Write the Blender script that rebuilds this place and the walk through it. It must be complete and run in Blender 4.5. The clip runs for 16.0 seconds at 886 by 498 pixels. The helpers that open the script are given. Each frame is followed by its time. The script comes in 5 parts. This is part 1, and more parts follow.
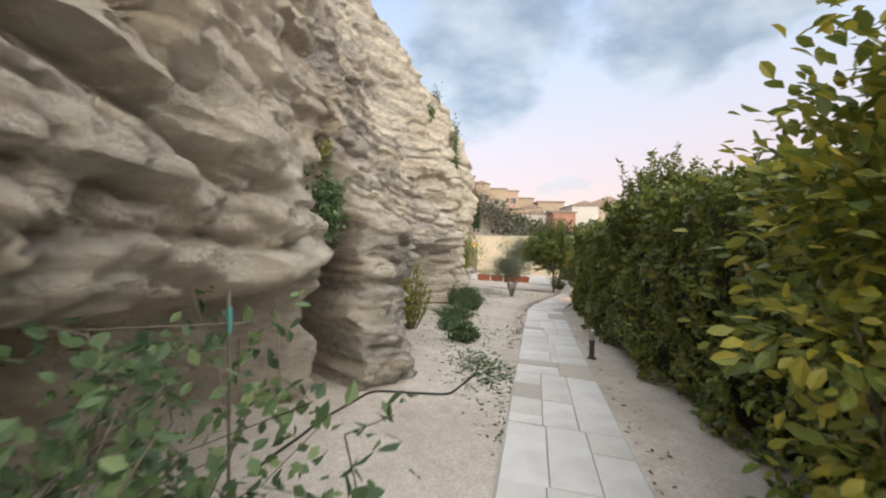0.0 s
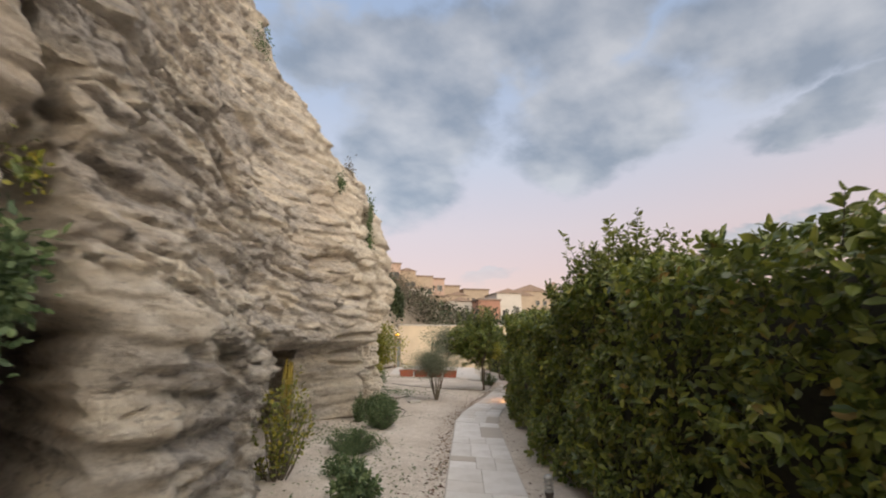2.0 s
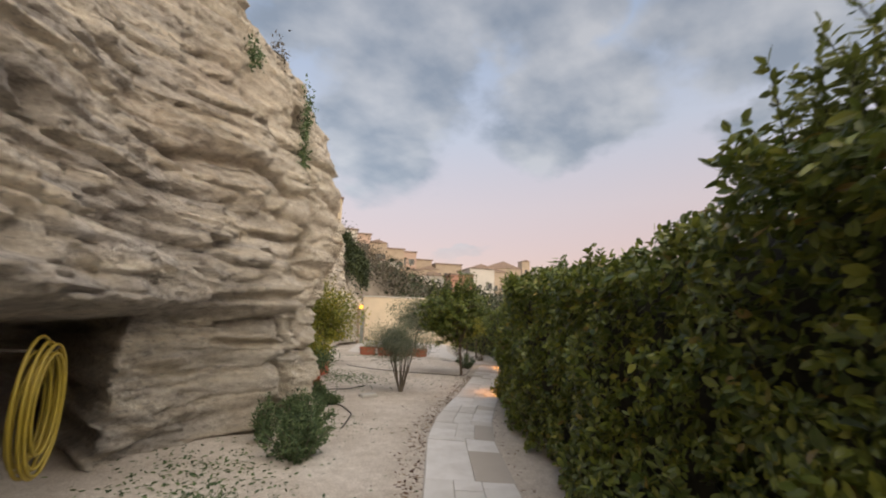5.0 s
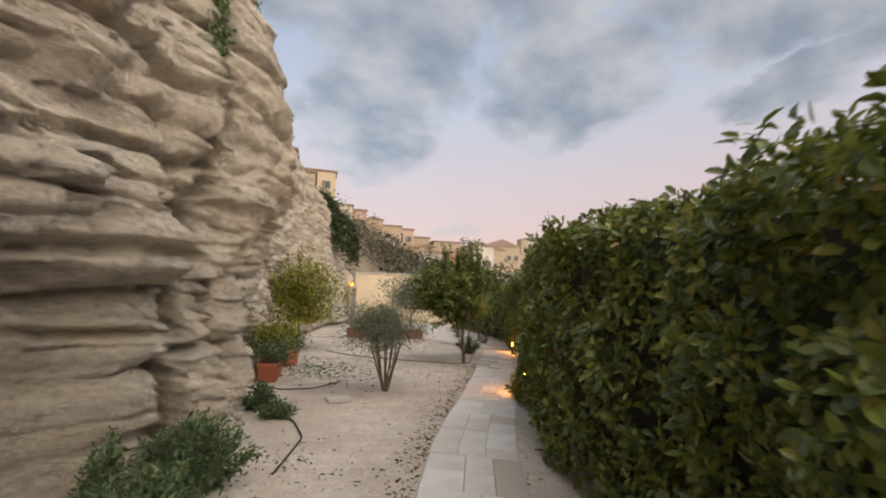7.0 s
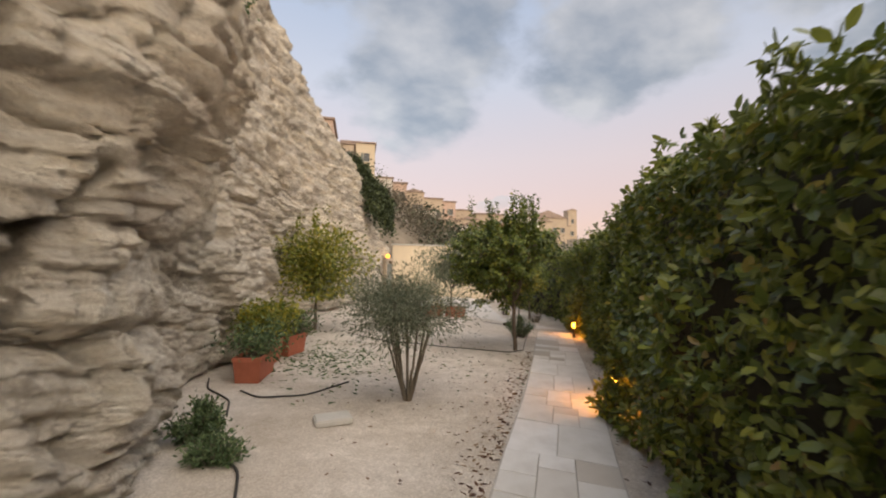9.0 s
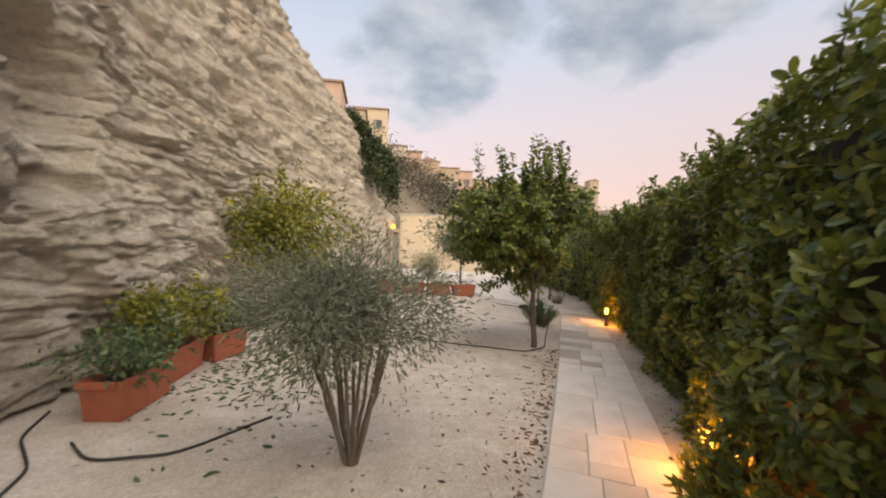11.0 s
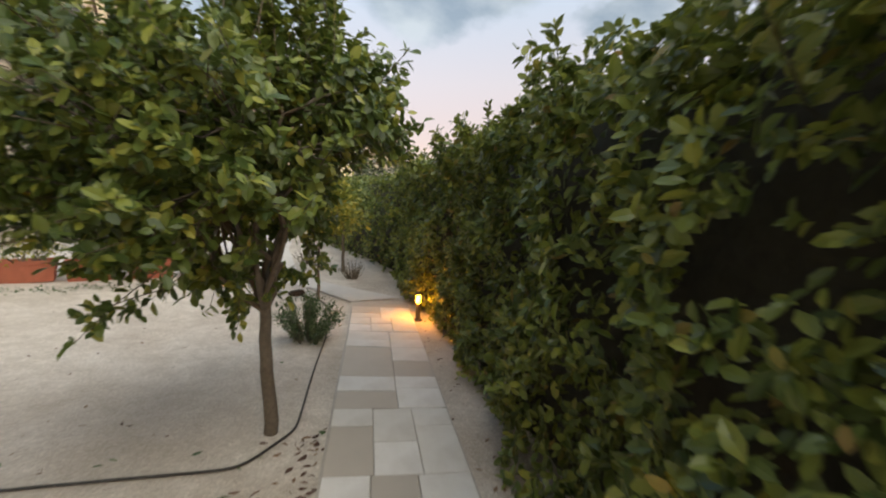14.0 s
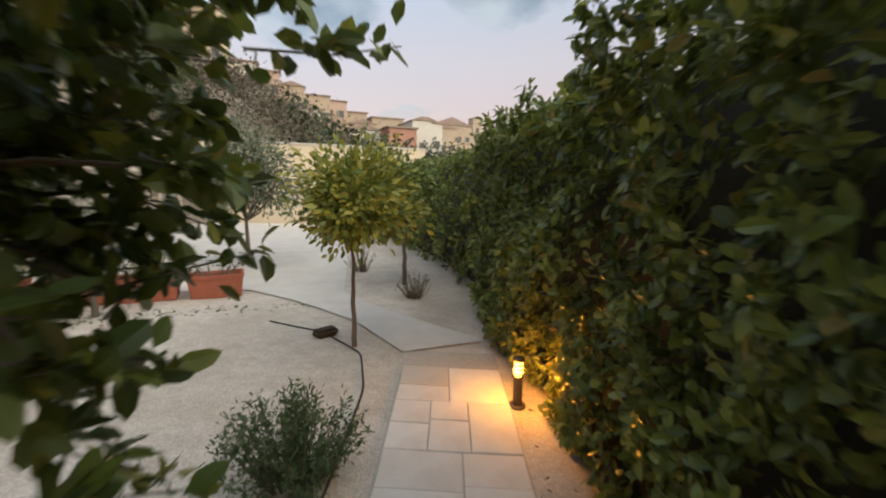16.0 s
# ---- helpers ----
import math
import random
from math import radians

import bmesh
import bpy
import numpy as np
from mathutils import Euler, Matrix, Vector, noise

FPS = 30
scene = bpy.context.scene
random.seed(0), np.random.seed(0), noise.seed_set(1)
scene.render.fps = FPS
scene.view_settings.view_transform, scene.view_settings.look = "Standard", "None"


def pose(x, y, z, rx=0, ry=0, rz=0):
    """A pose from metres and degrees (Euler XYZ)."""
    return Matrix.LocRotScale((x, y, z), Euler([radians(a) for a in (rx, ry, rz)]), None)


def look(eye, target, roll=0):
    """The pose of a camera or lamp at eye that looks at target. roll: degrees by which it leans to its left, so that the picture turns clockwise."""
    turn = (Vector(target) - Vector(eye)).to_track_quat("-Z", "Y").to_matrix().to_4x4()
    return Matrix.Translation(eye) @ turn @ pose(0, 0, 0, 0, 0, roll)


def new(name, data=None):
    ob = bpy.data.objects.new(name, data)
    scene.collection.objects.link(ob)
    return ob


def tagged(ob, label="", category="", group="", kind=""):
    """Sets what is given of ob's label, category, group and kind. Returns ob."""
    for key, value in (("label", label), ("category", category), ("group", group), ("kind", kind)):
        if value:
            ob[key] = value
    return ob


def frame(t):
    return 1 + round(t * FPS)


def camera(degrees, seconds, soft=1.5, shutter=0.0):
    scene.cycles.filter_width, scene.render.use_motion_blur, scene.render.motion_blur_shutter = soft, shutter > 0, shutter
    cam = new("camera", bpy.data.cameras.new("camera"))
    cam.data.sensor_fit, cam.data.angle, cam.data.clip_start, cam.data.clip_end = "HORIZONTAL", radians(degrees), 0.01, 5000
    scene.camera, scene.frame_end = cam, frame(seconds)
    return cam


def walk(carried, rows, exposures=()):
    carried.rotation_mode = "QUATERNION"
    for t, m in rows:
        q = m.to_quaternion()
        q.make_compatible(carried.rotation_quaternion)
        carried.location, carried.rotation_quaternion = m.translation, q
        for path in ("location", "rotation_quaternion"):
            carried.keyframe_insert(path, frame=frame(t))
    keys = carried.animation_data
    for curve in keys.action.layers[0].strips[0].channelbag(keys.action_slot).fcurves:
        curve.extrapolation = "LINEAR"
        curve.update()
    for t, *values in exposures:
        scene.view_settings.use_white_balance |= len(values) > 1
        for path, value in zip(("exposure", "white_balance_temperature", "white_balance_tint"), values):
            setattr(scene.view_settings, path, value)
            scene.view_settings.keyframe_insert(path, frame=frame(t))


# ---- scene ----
cam = camera(95.4, 16.0, soft=2.0, shutter=0.35)
PATH = [
    (0, (-0.351, 3.086, 1.345), (-0.234, 5.082, 1.366), 0.8),
    (0.5, (-0.267, 3.476, 1.384), (-0.104, 5.465, 1.519), 1.3),
    (1, (-0.163, 3.872, 1.459), (0.126, 5.831, 1.740), 0.8),
    (1.5, (-0.043, 4.346, 1.510), (0.352, 6.265, 1.910), 0.2),
    (2, (0.162, 4.826, 1.523), (0.621, 6.719, 1.974), -0.3),
    (2.5, (0.310, 5.355, 1.495), (0.815, 7.239, 1.938), 0.1),
    (3, (0.504, 5.932, 1.484), (1.056, 7.810, 1.897), 0.5),
    (3.5, (0.648, 6.482, 1.483), (1.218, 8.357, 1.880), 1.1),
    (4, (0.788, 7.043, 1.489), (1.362, 8.921, 1.870), 1.4),
    (4.5, (0.879, 7.630, 1.468), (1.464, 9.509, 1.823), 1.2),
    (7, (1.724, 10.516, 1.397), (2.336, 12.406, 1.632), 0.9),
    (7.5, (1.876, 11.095, 1.348), (2.475, 12.996, 1.518), 0.6),
    (8, (2.010, 11.625, 1.326), (2.593, 13.533, 1.472), 0.5),
    (8.5, (2.194, 12.171, 1.324), (2.685, 14.105, 1.455), 0.6),
    (11, (3.116, 14.603, 1.334), (3.447, 16.575, 1.299), 0.9),
    (11.5, (3.353, 15.152, 1.359), (3.831, 17.093, 1.301), 1.4),
    (12, (3.659, 15.661, 1.366), (4.375, 17.525, 1.261), 1.6),
    (12.5, (3.960, 16.248, 1.326), (4.952, 17.974, 1.137), 2.1),
    (13, (4.274, 16.760, 1.336), (5.402, 18.387, 1.058), 2.3),
    (13.5, (4.606, 17.296, 1.323), (5.757, 18.910, 1.057), 1.6),
    (14, (4.973, 17.869, 1.333), (6.154, 19.464, 1.087), 2.3),
    (14.5, (5.306, 18.508, 1.257), (6.462, 20.124, 1.029), 0.4),
    (15, (5.628, 19.095, 1.262), (6.724, 20.751, 1.028), 0.3),
    (15.5, (5.990, 19.647, 1.277), (6.945, 21.386, 1.021), -0.2),
    (16, (6.314, 20.239, 1.286), (7.158, 22.024, 0.969), 0.3),
]
walk(cam, [(t, look(eye, target, roll)) for t, eye, target, roll in PATH],
     exposures=[(0, 0.35, 6300, 6), (1.5, 0.05, 6700, 11), (4, -0.1, 6800, 11), (8, -0.02, 7000, 12), (11, 0.17, 7080, 12), (13, 0.27, 6600, 5), (14.5, 0.2, 6550, 4), (16, 0.0, 6400, 4)])

# ---- world and sun: dusk, the sun just gone behind the walker, pink belt ahead ----
world = bpy.data.worlds.new("dusk_sky")
scene.world = world
world.use_nodes = True
wn, wl = world.node_tree.nodes, world.node_tree.links
wn.clear()


def wnode(kind, **kw):
    n = wn.new(kind)
    for k, v in kw.items():
        n.inputs[k].default_value = v
    return n


def wmath(op, a, b=0.0, clamp=False):
    n = wn.new("ShaderNodeMath")
    n.operation, n.use_clamp = op, clamp
    for k, v in enumerate((a, b)):
        if isinstance(v, (int, float)):
            n.inputs[k].default_value = v
        else:
            wl.new(v, n.inputs[k])
    return n.outputs[0]


def wmix(fac, a, b):
    n = wn.new("ShaderNodeMix")
    n.data_type = "RGBA"
    for k, v in ((0, fac), (6, a), (7, b)):
        if isinstance(v, (int, float, tuple)):
            n.inputs[k].default_value = v
        else:
            wl.new(v, n.inputs[k])
    return n.outputs[2]


tc = wn.new("ShaderNodeTexCoord")
sep = wn.new("ShaderNodeSeparateXYZ")
wl.new(tc.outputs["Generated"], sep.inputs[0])
up = wmath("MAXIMUM", sep.outputs["Z"], 0.0)
grad = wn.new("ShaderNodeValToRGB")
grad.color_ramp.elements[0].position, grad.color_ramp.elements[0].color = 0.0, (0.60, 0.42, 0.42, 1)
grad.color_ramp.elements[1].position, grad.color_ramp.elements[1].color = 1.0, (0.30, 0.42, 0.66, 1)
for p, c in ((0.11, (0.78, 0.49, 0.45, 1)), (0.26, (0.74, 0.61, 0.63, 1)), (0.42, (0.62, 0.66, 0.78, 1)), (0.62, (0.42, 0.54, 0.76, 1))):
    grad.color_ramp.elements.new(p).color = c
wl.new(up, grad.inputs[0])
# cloud deck on a plane overhead
den = wmath("ADD", up, 0.32)
comb = wn.new("ShaderNodeCombineXYZ")
wl.new(wmath("DIVIDE", sep.outputs["X"], den), comb.inputs[0])
wl.new(wmath("DIVIDE", sep.outputs["Y"], den), comb.inputs[1])
turn = wn.new("ShaderNodeMapping")
turn.inputs["Rotation"].default_value = (0, 0, radians(-38))
turn.inputs["Scale"].default_value = (1.15, 1.35, 1)
turn.inputs["Location"].default_value = (2.3, 0.75, 0)
wl.new(comb.outputs[0], turn.inputs[0])
big = wnode("ShaderNodeTexNoise", Scale=1.9, Detail=8.0, Roughness=0.5, Distortion=0.35)
wl.new(turn.outputs[0], big.inputs["Vector"])
soft_n = wnode("ShaderNodeTexNoise", Scale=4.2, Detail=6.0, Roughness=0.5)
wl.new(turn.outputs[0], soft_n.inputs["Vector"])
# cloud banks ahead: centre, heading, half length and half width on the deck
BANKS = ((0.17, 1.15, 79.5, 0.62, 0.34), (0.0, 0.81, -17.0, 0.40, 0.20), (0.69, 0.90, -76.7, 0.44, 0.32), (0.83, 0.52, -63.7, 0.34, 0.30),
         (1.11, 0.65, -83.9, 0.27, 0.17), (0.21, 0.84, -60.4, 0.25, 0.24), (0.46, 0.66, -60.9, 0.28, 0.24), (0.98, 0.40, -58.4, 0.24, 0.24),
         (1.50, 1.15, -71.2, 0.30, 0.12), (0.70, 1.94, -34.8, 0.20, 0.10))
rough = wnode("ShaderNodeTexNoise", Scale=5.5, Detail=5.0, Roughness=0.55)
wl.new(comb.outputs[0], rough.inputs["Vector"])
shake = wn.new("ShaderNodeVectorMath")
shake.operation = "MULTIPLY_ADD"
shake.inputs[1].default_value, shake.inputs[2].default_value = (0.34, 0.34, 0), (-0.17, -0.17, 0)
wl.new(rough.outputs["Color"], shake.inputs[0])
moved = wn.new("ShaderNodeVectorMath")
wl.new(comb.outputs[0], moved.inputs[0])
wl.new(shake.outputs[0], moved.inputs[1])
banks = 0.0
for bx, by, heading, half_l, half_w in BANKS:
    place = wn.new("ShaderNodeMapping")
    place.vector_type = "TEXTURE"
    place.inputs["Location"].default_value = (bx, by, 0)
    place.inputs["Rotation"].default_value = (0, 0, radians(heading))
    place.inputs["Scale"].default_value = (half_l, half_w, 1)
    wl.new(moved.outputs[0], place.inputs[0])
    far = wn.new("ShaderNodeVectorMath")
    far.operation = "LENGTH"
    wl.new(place.outputs[0], far.inputs[0])
    banks = wmath("MAXIMUM", banks, wmath("SUBTRACT", 1.25, far.outputs["Value"]))
behind = wmath("MULTIPLY", wmath("SUBTRACT", 0.25, sep.outputs["Y"], True), 0.9)
banks = wmath("MAXIMUM", banks, behind)
mass = wn.new("ShaderNodeMapRange")
mass.interpolation_type = "SMOOTHSTEP"
mass.inputs[1].default_value, mass.inputs[2].default_value = 0.50, 0.74
wl.new(wmath("ADD", wmath("MULTIPLY", banks, 0.62), wmath("MULTIPLY", big.outputs["Fac"], 0.5)), mass.inputs[0])
low = wn.new("ShaderNodeMapRange")
low.interpolation_type = "SMOOTHSTEP"
low.inputs[1].default_value, low.inputs[2].default_value = 0.10, 0.26
wl.new(up, low.inputs[0])
cover = wmath("MULTIPLY", mass.outputs[0], low.outputs[0])
soft_r = wn.new("ShaderNodeMapRange")
soft_r.inputs[1].default_value, soft_r.inputs[2].default_value = 0.36, 0.70
wl.new(soft_n.outputs["Fac"], soft_r.inputs[0])
tone = wmix(soft_r.outputs[0], (0.27, 0.31, 0.375, 1), (0.62, 0.63, 0.66, 1))
sky_col = wmix(wmath("MULTIPLY", cover, 0.92), grad.outputs[0], tone)
nish = wn.new("ShaderNodeTexSky")
nish.sky_type, nish.sun_disc = "NISHITA", False
nish.sun_elevation, nish.sun_rotation = radians(14), radians(165)
bg1 = wnode("ShaderNodeBackground", Strength=0.82)
wl.new(sky_col, bg1.inputs[0])
bg2 = wnode("ShaderNodeBackground", Strength=0.05)
wl.new(nish.outputs[0], bg2.inputs[0])
add = wn.new("ShaderNodeAddShader")
wl.new(bg1.outputs[0], add.inputs[0])
wl.new(bg2.outputs[0], add.inputs[1])
wout = wn.new("ShaderNodeOutputWorld")
wl.new(add.outputs[0], wout.inputs[0])

glow = bpy.data.lights.new("sun", "SUN")
glow.energy, glow.angle, glow.color = 3.5, radians(105), (1.0, 0.88, 0.72)
new("sun", glow).matrix_world = look((6, -20, 30), (3.4, -14.4, 24.2))


# ---- materials ----
def mat(name, rough=0.8, metal=0.0, spec=0.5):
    m = bpy.data.materials.new(name)
    m.use_nodes = True
    b = m.node_tree.nodes["Principled BSDF"]
    b.inputs["Roughness"].default_value, b.inputs["Metallic"].default_value = rough, metal
    b.inputs["Specular IOR Level"].default_value = spec
    return m, m.node_tree.nodes, m.node_tree.links, b


def noise_fac(n, l, scale, detail=6, rough=0.6, stretch=None, seed=0.0):
    c = n.new("ShaderNodeTexCoord")
    t = n.new("ShaderNodeTexNoise")
    t.inputs["Scale"].default_value, t.inputs["Detail"].default_value, t.inputs["Roughness"].default_value = scale, detail, rough
    mp = n.new("ShaderNodeMapping")
    mp.inputs["Scale"].default_value = stretch or (1, 1, 1)
    mp.inputs["Location"].default_value = (seed, seed * 0.7, seed * 1.3)
    l.new(c.outputs["Object"], mp.inputs[0])
    l.new(mp.outputs[0], t.inputs["Vector"])
    return t.outputs["Fac"]


def ramp(n, l, fac, stops):
    r = n.new("ShaderNodeValToRGB")
    e = r.color_ramp.elements
    e[0].position, e[0].color = stops[0][0], (*stops[0][1], 1)
    e[1].position, e[1].color = stops[-1][0], (*stops[-1][1], 1)
    for p, c in stops[1:-1]:
        e.new(p).color = (*c, 1)
    l.new(fac, r.inputs[0])
    return r.outputs[0]


def mix(n, l, fac, a, b, mode="MIX"):
    k = n.new("ShaderNodeMix")
    k.data_type, k.blend_type = "RGBA", mode
    for i, v in ((0, fac), (6, a), (7, b)):
        if isinstance(v, float):
            k.inputs[i].default_value = v
        elif isinstance(v, tuple):
            k.inputs[i].default_value = (*v, 1)
        else:
            l.new(v, k.inputs[i])
    return k.outputs[2]


def bump(n, l, b, heights):
    prev = None
    for fac, dist, strength in heights:
        k = n.new("ShaderNodeBump")
        k.inputs["Distance"].default_value, k.inputs["Strength"].default_value = dist, strength
        l.new(fac, k.inputs["Height"])
        if prev:
            l.new(prev, k.inputs["Normal"])
        prev = k.outputs[0]
    l.new(prev, b.inputs["Normal"])


def plain(name, colour, rough=0.7, metal=0.0, vary=0.25, scale=12.0, relief=0.003):
    m, n, l, b = mat(name, rough, metal)
    f = noise_fac(n, l, scale)
    g = noise_fac(n, l, scale * 0.2, seed=3.0)
    dark = tuple(c * (1 - vary) for c in colour)
    light = tuple(min(1, c * (1 + vary)) for c in colour)
    c = ramp(n, l, f, [(0.3, dark), (0.7, light)])
    l.new(mix(n, l, g, c, dark), b.inputs["Base Color"])
    if relief:
        bump(n, l, b, [(f, relief, 0.6)])
    return m


def rock_material():
    m, n, l, b = mat("limestone", 0.92, spec=0.25)
    broad = noise_fac(n, l, 0.55, 5, 0.6)
    layer = noise_fac(n, l, 1.6, 7, 0.65, (0.5, 0.5, 2.6), 5.0)
    grain = noise_fac(n, l, 9.0, 8, 0.7, (1, 1, 1.8), 2.0)
    fine = noise_fac(n, l, 45.0, 6, 0.7)
    cream = ramp(n, l, grain, [(0.25, (0.52, 0.43, 0.32)), (0.42, (0.76, 0.67, 0.54)), (0.7, (0.88, 0.82, 0.71))])
    grey = ramp(n, l, grain, [(0.3, (0.15, 0.14, 0.13)), (0.46, (0.36, 0.335, 0.31)), (0.7, (0.62, 0.58, 0.53))])
    f1 = ramp(n, l, layer, [(0.36, (0, 0, 0)), (0.57, (1, 1, 1))])
    # the first rock and the far bay are washed cream, the rest is weathered grey
    place, axes = n.new("ShaderNodeTexCoord"), n.new("ShaderNodeSeparateXYZ")
    l.new(place.outputs["Object"], axes.inputs[0])
    along = n.new("ShaderNodeMapRange")
    along.inputs[2].default_value = 40.0
    l.new(axes.outputs["Y"], along.inputs[0])
    grown = ramp(n, l, along.outputs[0], [(0.15, (0.08, 0.08, 0.08)), (0.18, (0.9, 0.9, 0.9)), (0.33, (0.85, 0.85, 0.85)), (0.36, (0.4, 0.4, 0.4)), (0.43, (0.3, 0.3, 0.3)), (0.5, (0.45, 0.45, 0.45)), (0.56, (0.6, 0.6, 0.6))])
    f1 = mix(n, l, 1.0, f1, grown, "MULTIPLY")
    c = mix(n, l, f1, cream, grey)
    rust = ramp(n, l, broad, [(0.52, (0, 0, 0)), (0.72, (0.35, 0.35, 0.35))])
    c = mix(n, l, rust, c, (0.55, 0.42, 0.29))
    # small dark lichen flecks in streaks
    fleck = noise_fac(n, l, 13.0, 5, 0.72, (0.7, 0.7, 1.9), 11.0)
    spots = mix(n, l, 1.0, ramp(n, l, fleck, [(0.55, (0, 0, 0)), (0.66, (0.65, 0.65, 0.65))]), grown, "MULTIPLY")
    c = mix(n, l, spots, c, (0.20, 0.175, 0.15))
    l.new(c, b.inputs["Base Color"])
    crisp = noise_fac(n, l, 20.0, 7, 0.75, (0.8, 0.8, 1.9), 6.0)
    bump(n, l, b, [(layer, 0.05, 0.5), (grain, 0.06, 1.0), (crisp, 0.045, 1.0), (fine, 0.012, 0.9)])
    return m


def gravel_material():
    m, n, l, b = mat("gravel", 0.95, spec=0.2)
    c0 = n.new("ShaderNodeTexCoord")
    v = n.new("ShaderNodeTexVoronoi")
    v.inputs["Scale"].default_value = 85.0
    l.new(c0.outputs["Object"], v.inputs["Vector"])
    patch = noise_fac(n, l, 0.9, 6, 0.6)
    mid = noise_fac(n, l, 7.0, 6, 0.65, seed=4.0)
    sand = ramp(n, l, patch, [(0.3, (0.50, 0.44, 0.37)), (0.55, (0.68, 0.62, 0.55)), (0.8, (0.76, 0.71, 0.64))])
    c = mix(n, l, ramp(n, l, mid, [(0.35, (0, 0, 0)), (0.7, (0.55, 0.55, 0.55))]), sand, (0.44, 0.38, 0.31))
    sepc = n.new("ShaderNodeSeparateColor")
    l.new(v.outputs["Color"], sepc.inputs[0])
    speck = ramp(n, l, sepc.outputs[0], [(0.0, (0.82, 0.80, 0.78)), (0.75, (1, 1, 1)), (1.0, (1.12, 1.11, 1.1))])
    l.new(mix(n, l, 1.0, c, speck, "MULTIPLY"), b.inputs["Base Color"])
    bump(n, l, b, [(mid, 0.03, 0.5), (v.outputs["Distance"], 0.008, 0.6)])
    return m


def leaf_material(name, stops, rough=0.42, glow_through=0.25):
    m, n, l, b = mat(name, rough, spec=0.5)
    g = n.new("ShaderNodeNewGeometry")
    c = ramp(n, l, g.outputs["Random Per Island"], stops)
    f = noise_fac(n, l, 1.6, 4, 0.6)
    c = mix(n, l, ramp(n, l, f, [(0.42, (0, 0, 0)), (0.8, (0.4, 0.4, 0.4))]), c, stops[0][1])
    f2 = noise_fac(n, l, 4.5, 3, 0.6, seed=8.0)
    c = mix(n, l, ramp(n, l, f2, [(0.54, (0, 0, 0)), (0.74, (0.4, 0.4, 0.4))]), c, stops[-2][1])
    l.new(c, b.inputs["Base Color"])
    t = n.new("ShaderNodeBsdfTranslucent")
    l.new(c, t.inputs[0])
    ms = n.new("ShaderNodeMixShader")
    ms.inputs[0].default_value = glow_through
    l.new(b.outputs[0], ms.inputs[1])
    l.new(t.outputs[0], ms.inputs[2])
    l.new(ms.outputs[0], n["Material Output"].inputs[0])
    return m


def tile_material():
    m, n, l, b = mat("paving_stone", 0.75, spec=0.35)
    oi = n.new("ShaderNodeObjectInfo")
    base = ramp(n, l, oi.outputs["Random"], [(0.0, (0.45, 0.41, 0.36)), (0.10, (0.52, 0.47, 0.41)), (0.13, (0.64, 0.61, 0.57)), (0.5, (0.69, 0.67, 0.64)), (1.0, (0.77, 0.75, 0.73))])
    f = noise_fac(n, l, 3.0, 6, 0.65)
    g = noise_fac(n, l, 30.0, 5, 0.6)
    c = mix(n, l, ramp(n, l, f, [(0.4, (0, 0, 0)), (0.75, (0.45, 0.45, 0.45))]), base, (0.42, 0.38, 0.33))
    l.new(c, b.inputs["Base Color"])
    bump(n, l, b, [(f, 0.006, 0.5), (g, 0.002, 0.6)])
    return m


ROCK = rock_material()
GRAVEL = gravel_material()
TILE = tile_material()
HEDGE_LEAF = leaf_material("laurel_leaf", [(0.0, (0.065, 0.098, 0.025)), (0.45, (0.15, 0.19, 0.042)), (0.8, (0.24, 0.275, 0.05)), (0.95, (0.33, 0.34, 0.065)), (1.0, (0.31, 0.20, 0.07))], 0.33)
SHOOT_LEAF = leaf_material("young_laurel_leaf", [(0.0, (0.09, 0.12, 0.03)), (0.6, (0.17, 0.20, 0.05)), (1.0, (0.27, 0.28, 0.07))], 0.4)
CITRUS_LEAF = leaf_material("citrus_leaf", [(0.0, (0.06, 0.095, 0.024)), (0.5, (0.12, 0.165, 0.036)), (0.85, (0.22, 0.26, 0.05)), (1.0, (0.36, 0.34, 0.06))], 0.38)
BRIGHT_LEAF = leaf_material("yellow_green_leaf", [(0.0, (0.10, 0.14, 0.03)), (0.5, (0.24, 0.26, 0.045)), (1.0, (0.48, 0.40, 0.06))], 0.45, 0.35)
OLIVE_LEAF = leaf_material("olive_leaf", [(0.0, (0.09, 0.11, 0.07)), (0.5, (0.17, 0.19, 0.125)), (1.0, (0.28, 0.30, 0.21))], 0.55)
HERB_LEAF = leaf_material("herb_leaf", [(0.0, (0.05, 0.085, 0.038)), (0.6, (0.11, 0.17, 0.07)), (1.0, (0.21, 0.27, 0.12))], 0.6)
DRY_LEAF = leaf_material("dry_leaf", [(0.0, (0.06, 0.03, 0.02)), (0.6, (0.16, 0.08, 0.05)), (1.0, (0.28, 0.19, 0.11))], 0.75, 0.1)
FAR_LEAF = leaf_material("far_foliage", [(0.0, (0.025, 0.035, 0.018)), (0.6, (0.055, 0.07, 0.035)), (1.0, (0.10, 0.11, 0.06))], 0.8, 0.1)
SCRUB_LEAF = leaf_material("dry_scrub", [(0.0, (0.07, 0.06, 0.04)), (0.6, (0.13, 0.11, 0.08)), (1.0, (0.18, 0.16, 0.11))], 0.85, 0.1)
# stems of the hedge shoots, and the core whose dark colour stands for shade
TWIG_AND_SHADE = plain("twigs", (0.05, 0.045, 0.03), 0.95, vary=0.4, scale=18, relief=0.02)
BARK = plain("bark", (0.17, 0.14, 0.11), 0.9, vary=0.35, scale=30, relief=0.006)
TERRACOTTA = plain("terracotta", (0.42, 0.13, 0.075), 0.75, vary=0.2, scale=9)
